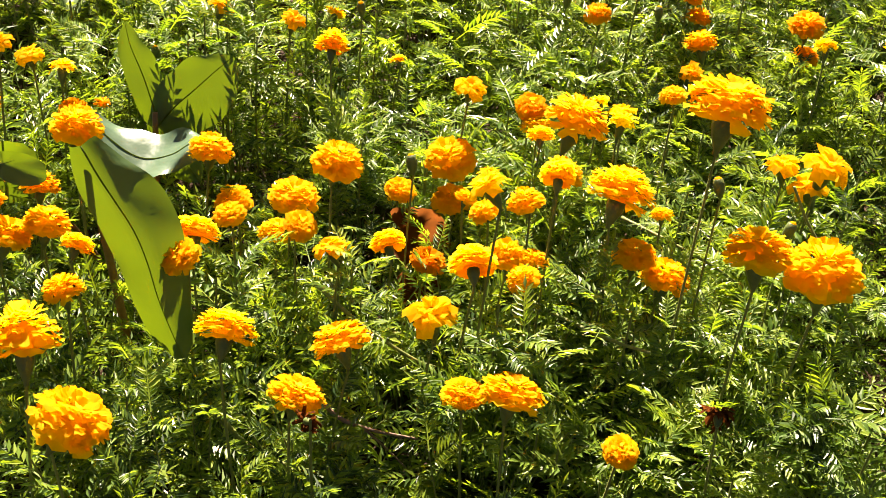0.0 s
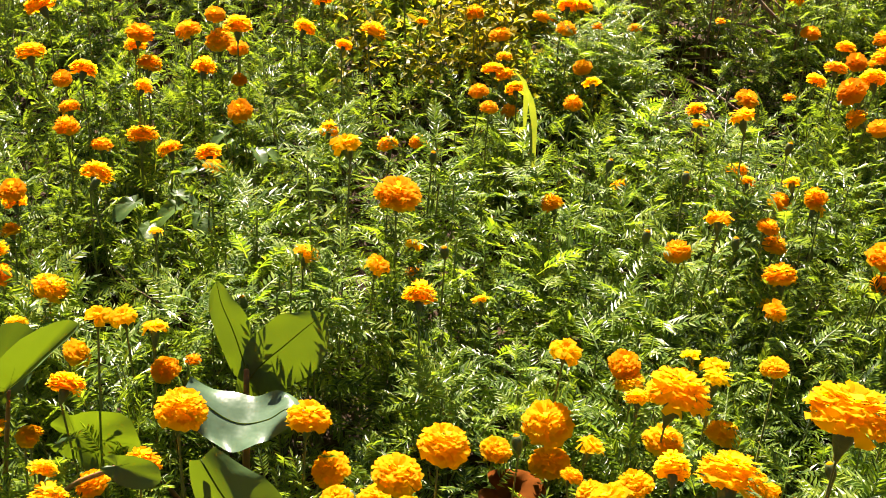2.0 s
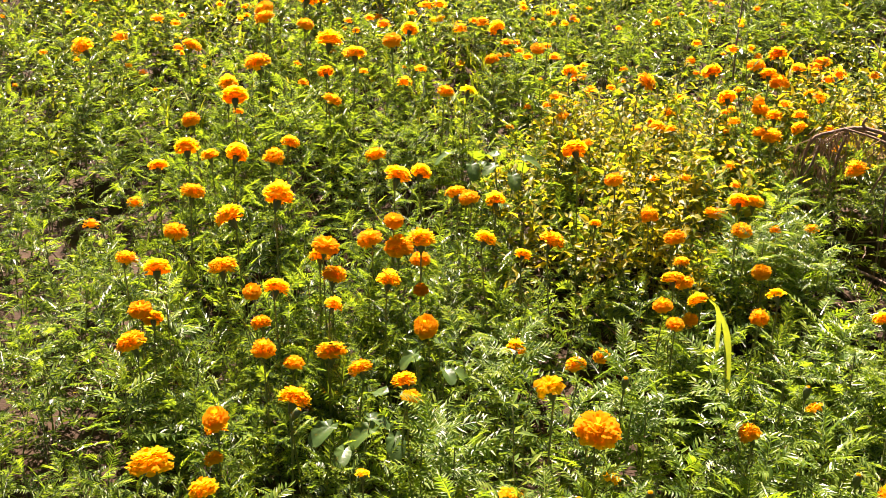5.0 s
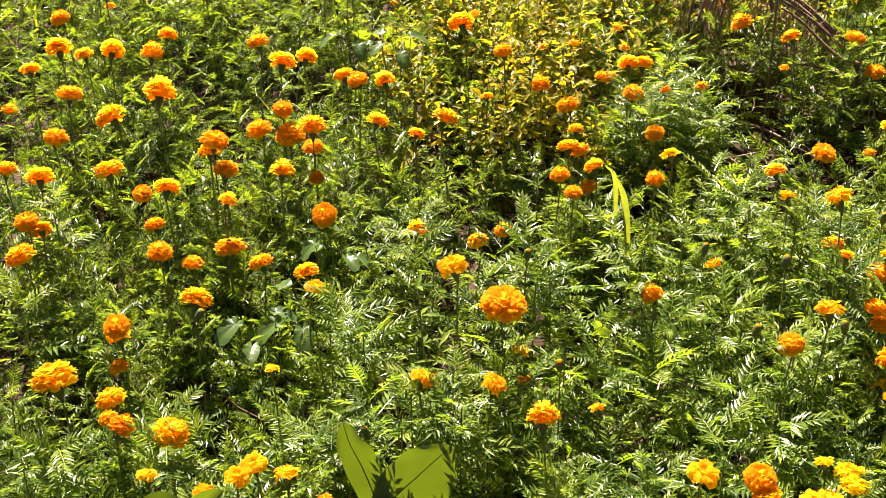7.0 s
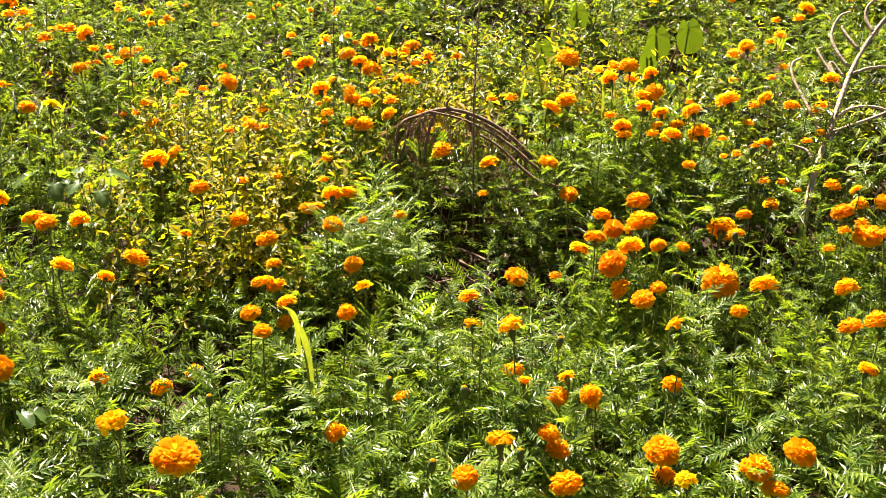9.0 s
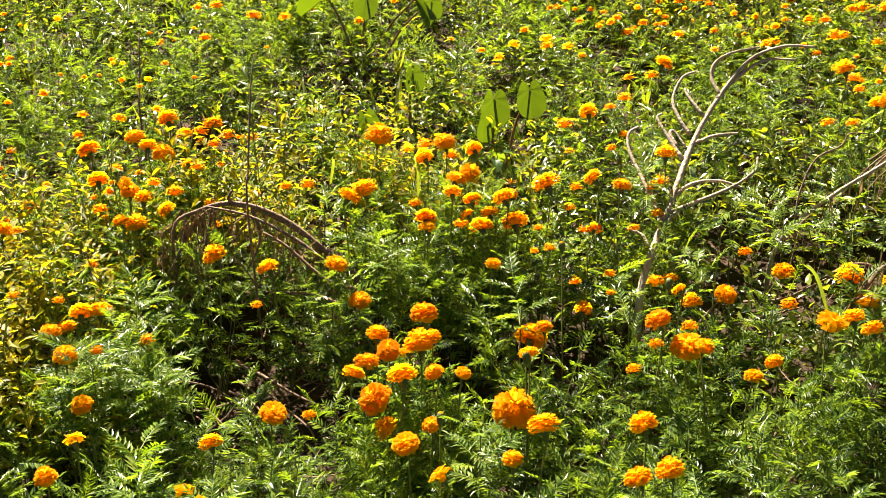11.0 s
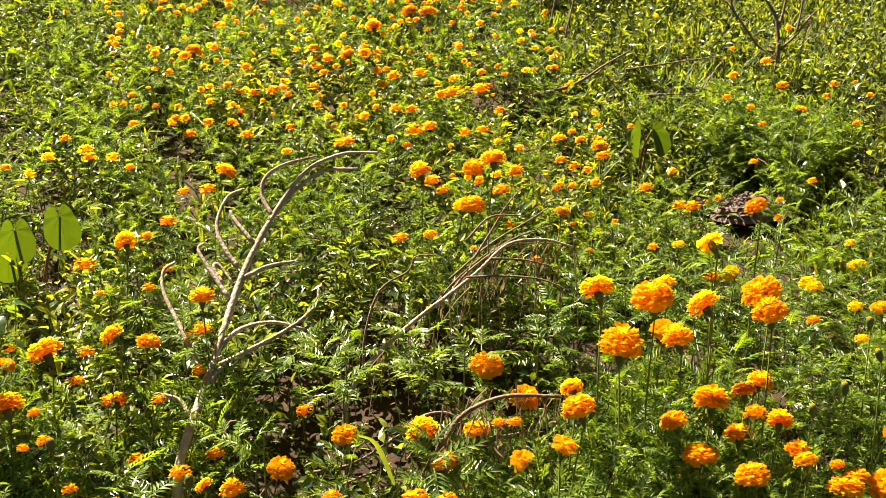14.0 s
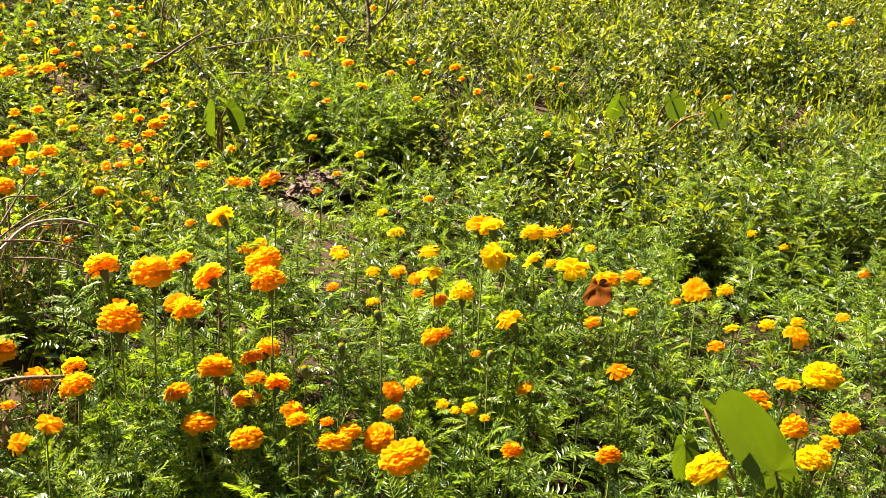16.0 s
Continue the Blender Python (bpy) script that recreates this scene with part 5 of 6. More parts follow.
young_taro = taro_plant(-0.58, 1.3, "young taro plant with broad wavy heart-shaped leaves", [
    ((-0.810, 1.200, 0.490), (1, -0.05, 0.05), (0.0, -1, 0.15), 0.155, 0.07, 0.15, 0.1, 0.85, 1.1),
])
lobed_leaf(young_taro, (-0.562, 1.358, 0.545), [
    ([(-0.567, 1.381, 0.508), (-0.578, 1.391, 0.547), (-0.596, 1.403, 0.595), (-0.616, 1.413, 0.638), (-0.627, 1.423, 0.678)], (-0.030, -0.003, -0.012), (0.030, 0.003, 0.012)),
    ([(-0.567, 1.379, 0.508), (-0.540, 1.388, 0.542), (-0.503, 1.397, 0.577), (-0.468, 1.405, 0.611), (-0.436, 1.412, 0.640)], (-0.036, 0.008, 0.032), (0.050, -0.010, -0.046)),
    ([(-0.570, 1.388, 0.536), (-0.553, 1.379, 0.496), (-0.526, 1.370, 0.458), (-0.490, 1.360, 0.416)], (-0.034, -0.006, -0.026), (0.036, 0.006, 0.028)),
], 0.003)
lobed_leaf(young_taro, (-0.483, 0.882, 0.700), [
    ([(-0.487, 0.878, 0.730), (-0.466, 0.874, 0.690), (-0.444, 0.870, 0.655), (-0.421, 0.865, 0.617), (-0.405, 0.860, 0.574), (-0.391, 0.853, 0.520), (-0.373, 0.847, 0.469), (-0.356, 0.842, 0.425)], (-0.046, 0.004, -0.014), (0.034, 0.052, 0.022)),
], 0.006)
lobed_leaf(young_taro, (-0.535, 1.255, 0.520), [
    ([(-0.634, 1.250, 0.575), (-0.600, 1.246, 0.546), (-0.564, 1.240, 0.526), (-0.531, 1.238, 0.522), (-0.493, 1.241, 0.534), (-0.463, 1.250, 0.552), (-0.434, 1.252, 0.540)], (0.006, 0.052, 0.018), (-0.004, -0.050, -0.024)),
], 0.010, M_WAXY)
taro_plant(-1.0, 1.2, "taro plant with leaning dark green leaves", [
    ((-0.922, 1.150, 0.606), (0.35, 0.5, 0.6), (0.5, -0.6, 0.6), 0.16, 0.04, 0.3, 0.1, 0.7, 1.0),
    ((-0.882, 1.140, 0.615), (0.75, 0.35, 0.75), (-0.2, -0.8, 0.6), 0.215, 0.03, 0.5, 0.1, 0.3, 1.0),
    ((-0.695, 0.817, 0.625), (0.9, 0.35, 0.3), (-0.1, -0.8, 0.5), 0.11, 0.05, 0.3, 0.1, 0.6, 1.0),
    ((-0.625, 0.930, 0.661), (0.9, -0.1, -0.1), (0.1, -0.9, 0.4), 0.09, 0.05, 0.2, 0.1, 0.6, 1.0),
])
taro_plant(3.3, 1.72, "taro plant with large smooth green leaves", [
    ((3.279, 1.845, 0.644), (-0.45, 0.34, 0.78), (-0.6, -0.75, 0.25), 0.33, 0.012, 0.12, -0.1, 0.4, 1.0),
    ((3.186, 1.974, 0.764), (0.5, -0.4, -0.6), (-0.2, 0.3, 1), 0.13, 0.03, 0.5, 0.1, 0.5, 1.0),
    ((3.137, 1.976, 0.693), (0.1, -0.1, -1), (-0.6, -0.75, 0.15), 0.13, 0.03, 0.4, 0.1, 0.6, 1.0),
])
taro_plant(1.1, 3.96, "small wild taro with upright green leaves among the weeds", [
    ((1.104, 3.939, 0.944), (-0.05, -0.1, -1), (0.1, -0.85, 0.42), 0.13, 0.02, 0.5, 0.0, 0.88, 1.1),
    ((1.220, 3.936, 0.966), (0.1, -0.1, -1), (-0.1, -1, 0.0), 0.13, 0.02, 0.35, 0.0, 0.88, 1.1),
    ((1.083, 3.969, 0.878), (-0.2, -0.1, -1), (0.5, -1, 0.1), 0.12, 0.02, 0.4, 0.0, 0.88, 1.1),
], "wild taro in the field")
taro_plant(0.72, 5.03, "small wild taro with upright green leaves among the weeds", [
    ((0.754, 4.860, 1.125), (-0.2, -0.1, -1), (0.1, -0.85, 0.45), 0.13, 0.02, 0.15, 0.0, 0.88, 1.1),
    ((0.932, 4.782, 1.113), (0.3, 0, -1), (0.95, -0.3, 0.3), 0.17, 0.02, 0.7, 0.0, 0.88, 1.1),
    ((0.996, 4.772, 1.104), (0.1, -0.1, -1), (0, -1, 0.2), 0.1, 0.02, 0.3, 0.0, 0.88, 1.1),
    ((0.602, 4.878, 1.129), (-0.8, 0, -0.6), (-0.3, 0.2, 1), 0.18, 0.02, 0.8, 0.0, 0.88, 1.1),
], "wild taro in the field")
taro_plant(0.85, 4.25, "small wild taro with upright green leaves among the weeds", [
    ((0.865, 4.196, 0.981), (0, -0.1, -1), (0.3, -0.8, 0.4), 0.1, 0.02, 0.5, 0.0, 0.88, 1.1),
    ((0.686, 3.919, 0.917), (0.1, -0.1, -1), (0.3, -0.8, 0.4), 0.11, 0.02, 0.6, 0.0, 0.88, 1.1),
], "wild taro in the field")
taro_plant(3.24, 4.36, "small wild taro with upright green leaves among the weeds", [
    ((3.207, 4.299, 0.872), (-0.1, -0.1, -1), (-0.9, 0.5, 0.5), 0.14, 0.02, 0.7, 0.0, 0.80, 1.1),
    ((3.241, 4.281, 0.868), (0.2, -0.1, -1), (0.9, 0.2, 0.5), 0.14, 0.02, 0.6, 0.0, 0.80, 1.1),
], "wild taro in the field")
taro_plant(4.27, 3.64, "small wild taro with upright green leaves among the weeds", [
    ((4.336, 3.591, 0.721), (-0.1, -0.1, -1), (-0.3, -0.95, -0.05), 0.11, 0.02, 0.2, 0.0, 0.88, 1.1),
    ((4.198, 3.679, 0.689), (-0.6, 0.4, 0.5), (-0.4, -0.6, 0.6), 0.09, 0.02, 0.2, 0.0, 0.88, 1.1),
], "wild taro in the field")
taro_plant(5.05, 3.93, "small wild taro with upright green leaves among the weeds", [
    ((4.721, 3.818, 0.811), (-0.4, 0.1, -0.9), (-0.3, -0.95, -0.05), 0.11, 0.02, 0.2, 0.0, 0.88, 1.1),
    ((4.890, 3.696, 0.821), (0.3, -0.3, -1), (-0.3, -0.95, -0.05), 0.12, 0.02, 0.3, 0.0, 0.88, 1.1),
    ((4.975, 3.550, 0.793), (0.5, -0.4, -0.8), (-0.3, -0.95, -0.05), 0.11, 0.02, 0.2, 0.0, 0.88, 1.1),
], "wild taro in the field")


# shoots added mostly hidden behind the upright taro leaf, to cast frond shadows on it
for x, y, top, size in ((-0.62, 1.47, 0.44, 0.7), (-0.53, 1.46, 0.45, 0.75), (-0.47, 1.50, 0.46, 0.8)):
    sprig(x, y, top, size)


# ---- dry stalks ----
def dry_stalk(label, stem, r0, r1, branches, mat, name="dry_stalk", hanging=0, twigs=None):
    """A dead stem with its twigs; hanging: how many withered leaves droop from it."""
    root = new(name)
    base = Vector(stem[0])
    root.location = base
    tagged(root, label, "dry stalk")
    rng = random.Random(int(base.x * 1000))
    line = smooth_line([Vector(p) - base for p in stem])
    v, t = tube(line, r0, r1, 6, 0.08, rng)
    part("stem", mesh_of("stem", v, t, [mat], smooth=True), root)
    for path, b0, b1 in branches:
        v, t = tube(smooth_line([Vector(p) - base for p in path]), b0, b1, 5, 0.08, rng)
        part("branch", mesh_of("branch", v, t, [twigs or mat], smooth=True), root)
    if hanging:
        s = Soup()
        for _ in range(hanging):
            p = line[rng.randrange(len(line) // 4, len(line))] + Vector((rng.uniform(-0.04, 0.04), rng.uniform(-0.06, 0.06), 0))
            drop, out = rng.uniform(0.06, 0.24), Vector((rng.uniform(-0.07, 0.07), rng.uniform(-0.06, 0.06), 0))
            s.add(*tube([p, p + out * 0.5 - Vector((0, 0, drop * 0.4)), p + out - Vector((0, 0, drop))], rng.uniform(0.0012, 0.0026), 0.0008, 3))
            if rng.random() < 0.5:
                v, t = oval_leaf(rng.uniform(0.02, 0.05), rng.uniform(0.004, 0.012), rng)
                v = turn_z(turn_y(turn_x(v, rng.uniform(-1, 1)), rng.uniform(0.3, 1.4)), rng.uniform(0, 6.28))
                s.add(v + np.array(p + out * 0.6 - Vector((0, 0, drop * 0.55))), t)
        part("withered_leaves", s.mesh("withered_leaves", [M_STRAW]), root, "thin brown withered leaves hanging down")
    return root


dry_stalk("tall dead plant stalk, pale grey and leaning, with curled bare twigs", [(1.335, 3.012, 0.417), (1.335, 2.992, 0.665), (1.408, 3.115, 0.755), (1.476, 3.210, 0.831), (1.582, 3.355, 0.956), (1.685, 3.453, 1.050), (1.783, 3.503, 1.131), (1.876, 3.496, 1.166), (1.964, 3.476, 1.163)], 0.0115, 0.0032, [
    ([(1.437, 3.180, 0.804), (1.415, 3.281, 0.876), (1.397, 3.360, 0.934), (1.406, 3.404, 0.970), (1.437, 3.416, 0.984)], 0.0066, 0.0034),
    ([(1.536, 3.309, 0.913), (1.507, 3.385, 0.969), (1.495, 3.429, 1.002), (1.511, 3.437, 1.011)], 0.0066, 0.0034),
    ([(1.573, 3.369, 0.965), (1.554, 3.415, 0.999), (1.550, 3.469, 1.042), (1.591, 3.518, 1.089), (1.633, 3.525, 1.102)], 0.0066, 0.0034),
    ([(1.621, 3.410, 1.005), (1.595, 3.464, 1.045), (1.589, 3.489, 1.065)], 0.0066, 0.0034),
    ([(1.682, 3.454, 1.050), (1.672, 3.498, 1.085), (1.687, 3.521, 1.124), (1.735, 3.522, 1.151), (1.813, 3.510, 1.165)], 0.0066, 0.0034),
    ([(1.479, 3.220, 0.839), (1.543, 3.244, 0.865), (1.616, 3.238, 0.870), (1.682, 3.205, 0.853)], 0.0066, 0.0034),
    ([(1.463, 3.185, 0.811), (1.587, 3.205, 0.841), (1.662, 3.221, 0.863), (1.721, 3.247, 0.890), (1.738, 3.277, 0.916)], 0.0066, 0.0034),
    ([(1.388, 3.109, 0.748), (1.374, 3.146, 0.772), (1.315, 3.176, 0.787)], 0.0066, 0.0034),
    ([(1.579, 3.344, 0.947), (1.640, 3.353, 0.962), (1.703, 3.347, 0.966)], 0.0066, 0.0034),
    ([(1.671, 3.445, 1.041), (1.735, 3.483, 1.082), (1.820, 3.494, 1.129), (1.909, 3.475, 1.130)], 0.0066, 0.0034),
    ([(1.528, 3.345, 0.940), (1.519, 3.382, 0.968), (1.532, 3.385, 0.972), (1.552, 3.340, 0.939)], 0.0066, 0.0034),
    ([(1.427, 3.144, 0.777), (1.488, 3.185, 0.814), (1.533, 3.190, 0.824)], 0.0066, 0.0034),
], M_DRY)

dry_stalk("second dead stalk, bleached, arching over with many fine bare twigs", [(1.762, 3.209, 0.446), (1.762, 3.189, 0.644), (1.836, 3.210, 0.739), (1.944, 3.216, 0.815), (2.037, 3.217, 0.868), (2.117, 3.219, 0.916), (2.197, 3.223, 0.970), (2.283, 3.205, 0.975), (2.353, 3.181, 0.952)], 0.0078, 0.0028, [
    ([(1.779, 3.089, 0.783), (1.796, 3.116, 0.860), (1.843, 3.140, 0.946), (1.911, 3.138, 0.981), (1.933, 3.145, 1.010), (1.979, 3.135, 1.010)], 0.0032, 0.0015),
    ([(2.049, 3.245, 0.855), (2.106, 3.253, 0.905), (2.212, 3.253, 0.964), (2.277, 3.247, 0.984), (2.327, 3.239, 0.994)], 0.0032, 0.0015),
    ([(2.061, 3.158, 0.933), (2.155, 3.135, 0.928), (2.236, 3.111, 0.913), (2.291, 3.087, 0.885)], 0.0032, 0.0015),
    ([(2.080, 3.314, 0.866), (2.191, 3.319, 0.938), (2.298, 3.314, 0.987), (2.352, 3.313, 1.014)], 0.0032, 0.0015),
    ([(2.105, 3.224, 0.943), (2.163, 3.237, 1.009), (2.206, 3.248, 1.059), (2.250, 3.253, 1.097)], 0.0032, 0.0015),
    ([(2.108, 3.123, 0.984), (2.188, 3.102, 0.974), (2.266, 3.074, 0.948)], 0.0032, 0.0015),
    ([(2.181, 3.304, 1.005), (2.173, 3.284, 0.952), (2.164, 3.267, 0.905)], 0.0032, 0.0015),
    ([(2.083, 3.208, 1.003), (2.149, 3.213, 1.051), (2.232, 3.193, 1.047)], 0.0032, 0.0015),
    ([(2.028, 3.321, 0.787), (2.115, 3.332, 0.861), (2.225, 3.332, 0.922), (2.352, 3.304, 0.921)], 0.0032, 0.0015),
], M_DRY, hanging=50, twigs=M_DARKDRY)

dry_stalk("dry brown stalk bent in a low arch over the flowers", [(1.847, 2.825, 0.391), (1.847, 2.805, 0.673), (1.865, 2.821, 0.723), (1.915, 2.830, 0.771), (2.004, 2.820, 0.797), (2.119, 2.790, 0.786)], 0.007, 0.004, [
    ([(1.799, 2.918, 0.708), (1.859, 2.916, 0.737), (1.913, 2.903, 0.734), (1.951, 2.877, 0.690)], 0.004, 0.0022),
    ([(1.992, 2.861, 0.672), (2.030, 2.866, 0.707), (2.092, 2.855, 0.714)], 0.004, 0.0022),
    ([(1.593, 2.939, 0.646), (1.693, 2.921, 0.656), (1.810, 2.915, 0.708)], 0.004, 0.0022),
    ([(1.454, 2.937, 0.564), (1.513, 2.950, 0.629), (1.563, 2.954, 0.668)], 0.004, 0.0022),
    ([(1.551, 2.924, 0.585), (1.643, 2.914, 0.611), (1.745, 2.902, 0.638)], 0.004, 0.0022),
    ([(1.934, 2.864, 0.649), (2.004, 2.860, 0.676), (2.071, 2.848, 0.683)], 0.004, 0.0022),
    ([(1.432, 3.003, 0.718), (1.455, 3.014, 0.759), (1.472, 3.012, 0.763)], 0.004, 0.0022),
], M_DARKDRY, hanging=60)

dry_stalk("bundle of dry stems bent over in a wide arch", [(0.610, 3.161, 0.437), (0.610, 3.141, 0.707), (0.524, 3.186, 0.790), (0.428, 3.227, 0.865), (0.311, 3.255, 0.907), (0.210, 3.257, 0.893), (0.138, 3.240, 0.841), (0.138, 3.260, 0.570)], 0.008, 0.004, [
    ([(0.548, 3.205, 0.751), (0.442, 3.251, 0.835), (0.333, 3.281, 0.883), (0.253, 3.291, 0.888), (0.170, 3.275, 0.838)], 0.006, 0.003),
    ([(0.556, 3.125, 0.747), (0.461, 3.167, 0.825), (0.345, 3.204, 0.886), (0.238, 3.225, 0.914)], 0.006, 0.003),
    ([(0.300, 3.254, 0.903), (0.291, 3.263, 0.921), (0.302, 3.270, 0.939)], 0.006, 0.003),
    ([(0.606, 3.067, 0.714), (0.529, 3.085, 0.742), (0.436, 3.129, 0.824), (0.379, 3.150, 0.860)], 0.006, 0.003),
    ([(0.250, 3.254, 0.894), (0.227, 3.228, 0.831), (0.213, 3.197, 0.757)], 0.006, 0.003),
    ([(0.350, 3.246, 0.893), (0.366, 3.212, 0.820), (0.322, 3.179, 0.738)], 0.006, 0.003),
    ([(0.179, 3.250, 0.872), (0.156, 3.222, 0.804), (0.123, 3.200, 0.749)], 0.006, 0.003),
    ([(0.565, 3.054, 0.679), (0.498, 3.072, 0.706), (0.411, 3.084, 0.716)], 0.006, 0.003),
], M_DARKDRY, hanging=150)

dry_stalk("heap of broken dry stems lying on bare soil", [(0.274, 3.177, 0.478), (0.286, 3.024, 0.556), (0.353, 2.930, 0.563), (0.424, 2.878, 0.535), (0.488, 2.845, 0.511)], 0.005, 0.003, [
    ([(0.274, 3.066, 0.522), (0.340, 2.978, 0.510), (0.405, 2.876, 0.495), (0.467, 2.779, 0.481), (0.478, 2.696, 0.469)], 0.004, 0.002),
    ([(0.040, 2.964, 0.457), (0.075, 2.951, 0.525), (0.133, 2.936, 0.563), (0.219, 2.931, 0.543), (0.314, 2.924, 0.472)], 0.004, 0.002),
    ([(0.004, 2.884, 0.455), (0.088, 2.865, 0.453), (0.170, 2.869, 0.453)], 0.004, 0.002),
    ([(0.016, 2.968, 0.477), (0.082, 2.928, 0.472), (0.137, 2.881, 0.465)], 0.004, 0.002),
    ([(0.057, 2.881, 0.475), (0.132, 2.942, 0.484), (0.213, 2.867, 0.473)], 0.004, 0.002),
    ([(-0.016, 2.836, 0.448), (0.061, 2.895, 0.457), (0.124, 2.824, 0.447)], 0.004, 0.002),
    ([(0.406, 2.886, 0.517), (0.396, 2.840, 0.570), (0.393, 2.791, 0.623)], 0.004, 0.002),
    ([(0.244, 3.007, 0.533), (0.231, 2.968, 0.488), (0.195, 2.899, 0.448)], 0.004, 0.002),
    ([(0.029, 2.800, 0.433), (0.096, 2.842, 0.439), (0.182, 2.850, 0.441)], 0.004, 0.002),
    ([(0.354, 2.938, 0.474), (0.404, 2.865, 0.463), (0.468, 2.843, 0.460)], 0.004, 0.002),
    ([(0.106, 2.998, 0.502), (0.160, 2.923, 0.491), (0.235, 2.899, 0.488)], 0.004, 0.002),
    ([(-0.005, 2.855, 0.491), (0.052, 2.875, 0.494), (0.127, 2.863, 0.492)], 0.004, 0.002),
    ([(0.039, 2.770, 0.479), (0.124, 2.810, 0.485), (0.195, 2.756, 0.477)], 0.004, 0.002),
    ([(0.267, 2.934, 0.523), (0.328, 2.876, 0.515), (0.374, 2.789, 0.502)], 0.004, 0.002),
    ([(0.211, 2.838, 0.529), (0.289, 2.864, 0.533), (0.368, 2.892, 0.537)], 0.004, 0.002),
    ([(0.082, 2.882, 0.515), (0.096, 2.798, 0.503), (0.099, 2.687, 0.487)], 0.004, 0.002),
    ([(0.150, 2.911, 0.539), (0.212, 2.855, 0.531), (0.277, 2.750, 0.517)], 0.004, 0.002),
    ([(0.294, 2.917, 0.561), (0.343, 2.844, 0.550), (0.366, 2.726, 0.533)], 0.004, 0.002),
], M_DARKDRY, "dry_stem_heap")

dry_stalk("fallen dark dry branch lying across the far weeds", [(3.048, 4.812, 0.905), (3.180, 4.760, 0.940), (3.296, 4.730, 1.009), (3.394, 4.703, 1.063)], 0.008, 0.003, [
    ([(3.318, 4.771, 0.991), (3.284, 4.779, 0.968), (3.224, 4.809, 0.968), (3.165, 4.842, 0.976)], 0.004, 0.002),
    ([(3.391, 4.731, 0.983), (3.575, 4.649, 1.010), (3.759, 4.567, 1.035)], 0.004, 0.002),
    ([(3.083, 4.883, 0.977), (3.101, 4.881, 0.992), (3.124, 4.879, 1.016)], 0.004, 0.002),
    ([(3.320, 4.757, 0.960), (3.361, 4.710, 0.896), (3.391, 4.659, 0.810)], 0.004, 0.002),
    ([(3.450, 4.663, 0.891), (3.540, 4.619, 0.894), (3.630, 4.574, 0.895)], 0.004, 0.002),
], M_DARKDRY, "fallen_branch")

dry_stalk("young shrub with dark bare forked stems and few leaves", [(4.367, 5.105, 0.726), (4.367, 5.085, 0.862), (4.385, 5.125, 0.981), (4.383, 5.157, 1.054), (4.333, 5.228, 1.164), (4.302, 5.274, 1.237)], 0.012, 0.004, [
    ([(4.383, 5.122, 0.972), (4.425, 5.143, 1.072), (4.454, 5.166, 1.163), (4.470, 5.188, 1.236)], 0.007, 0.003),
    ([(4.369, 5.095, 0.890), (4.454, 5.082, 0.962), (4.519, 5.080, 1.035), (4.564, 5.073, 1.071)], 0.007, 0.003),
    ([(4.355, 5.102, 0.890), (4.299, 5.142, 0.918), (4.241, 5.221, 1.037), (4.202, 5.271, 1.110)], 0.007, 0.003),
    ([(4.240, 5.218, 1.028), (4.224, 5.252, 1.092), (4.228, 5.281, 1.165)], 0.007, 0.003),
    ([(4.455, 5.084, 0.966), (4.487, 5.104, 1.053), (4.509, 5.123, 1.126)], 0.007, 0.003),
], M_DARKDRY, "bare_shrub")

dry_stalk("clump of thin dark upright woody stems in the far weeds", [(3.540, 5.727, 0.813), (3.540, 5.707, 0.925), (3.580, 5.732, 1.034), (3.621, 5.758, 1.146), (3.648, 5.776, 1.221)], 0.007, 0.004, [
    ([(3.465, 5.791, 0.822), (3.465, 5.771, 0.987), (3.494, 5.791, 1.072), (3.526, 5.822, 1.184)], 0.006, 0.003),
    ([(3.527, 5.759, 0.818), (3.527, 5.739, 0.987), (3.540, 5.768, 1.072), (3.563, 5.803, 1.184)], 0.006, 0.003),
    ([(3.623, 5.695, 0.809), (3.623, 5.675, 0.949), (3.655, 5.694, 1.033), (3.689, 5.716, 1.127)], 0.006, 0.003),
    ([(3.499, 5.770, 0.819), (3.499, 5.750, 0.978), (3.497, 5.782, 1.053), (3.501, 5.819, 1.147)], 0.006, 0.003),
], M_DARKDRY, "bare_shrub")

dry_stalk("tall thin dark weed stalk rising over the flowers", [(0.352, 3.094, 0.426), (0.352, 3.074, 0.943), (0.362, 3.122, 1.054), (0.376, 3.174, 1.172), (0.386, 3.206, 1.246), (0.399, 3.231, 1.305)], 0.0032, 0.0014, [
    ([(0.364, 3.129, 1.069), (0.325, 3.165, 1.143), (0.304, 3.200, 1.217)], 0.0014, 0.0008),
    ([(0.372, 3.154, 1.128), (0.432, 3.182, 1.201), (0.451, 3.207, 1.260)], 0.0014, 0.0008),
    ([(0.360, 3.109, 1.024), (0.402, 3.132, 1.083), (0.429, 3.149, 1.127)], 0.0014, 0.0008),
], M_DARKDRY, "tall_weed_stalk")

dry_stalk("single thin dark weed stalk in the far field", [(-0.046, 4.167, 0.580), (-0.046, 4.147, 0.915), (-0.039, 4.189, 1.010), (-0.028, 4.255, 1.162)], 0.004, 0.002, [
    ([(-0.039, 4.197, 1.029), (-0.006, 4.228, 1.105)], 0.0016, 0.0009),
    ([(-0.037, 4.214, 1.067), (-0.066, 4.250, 1.143)], 0.0016, 0.0009),
], M_DARKDRY, "tall_weed_stalk")

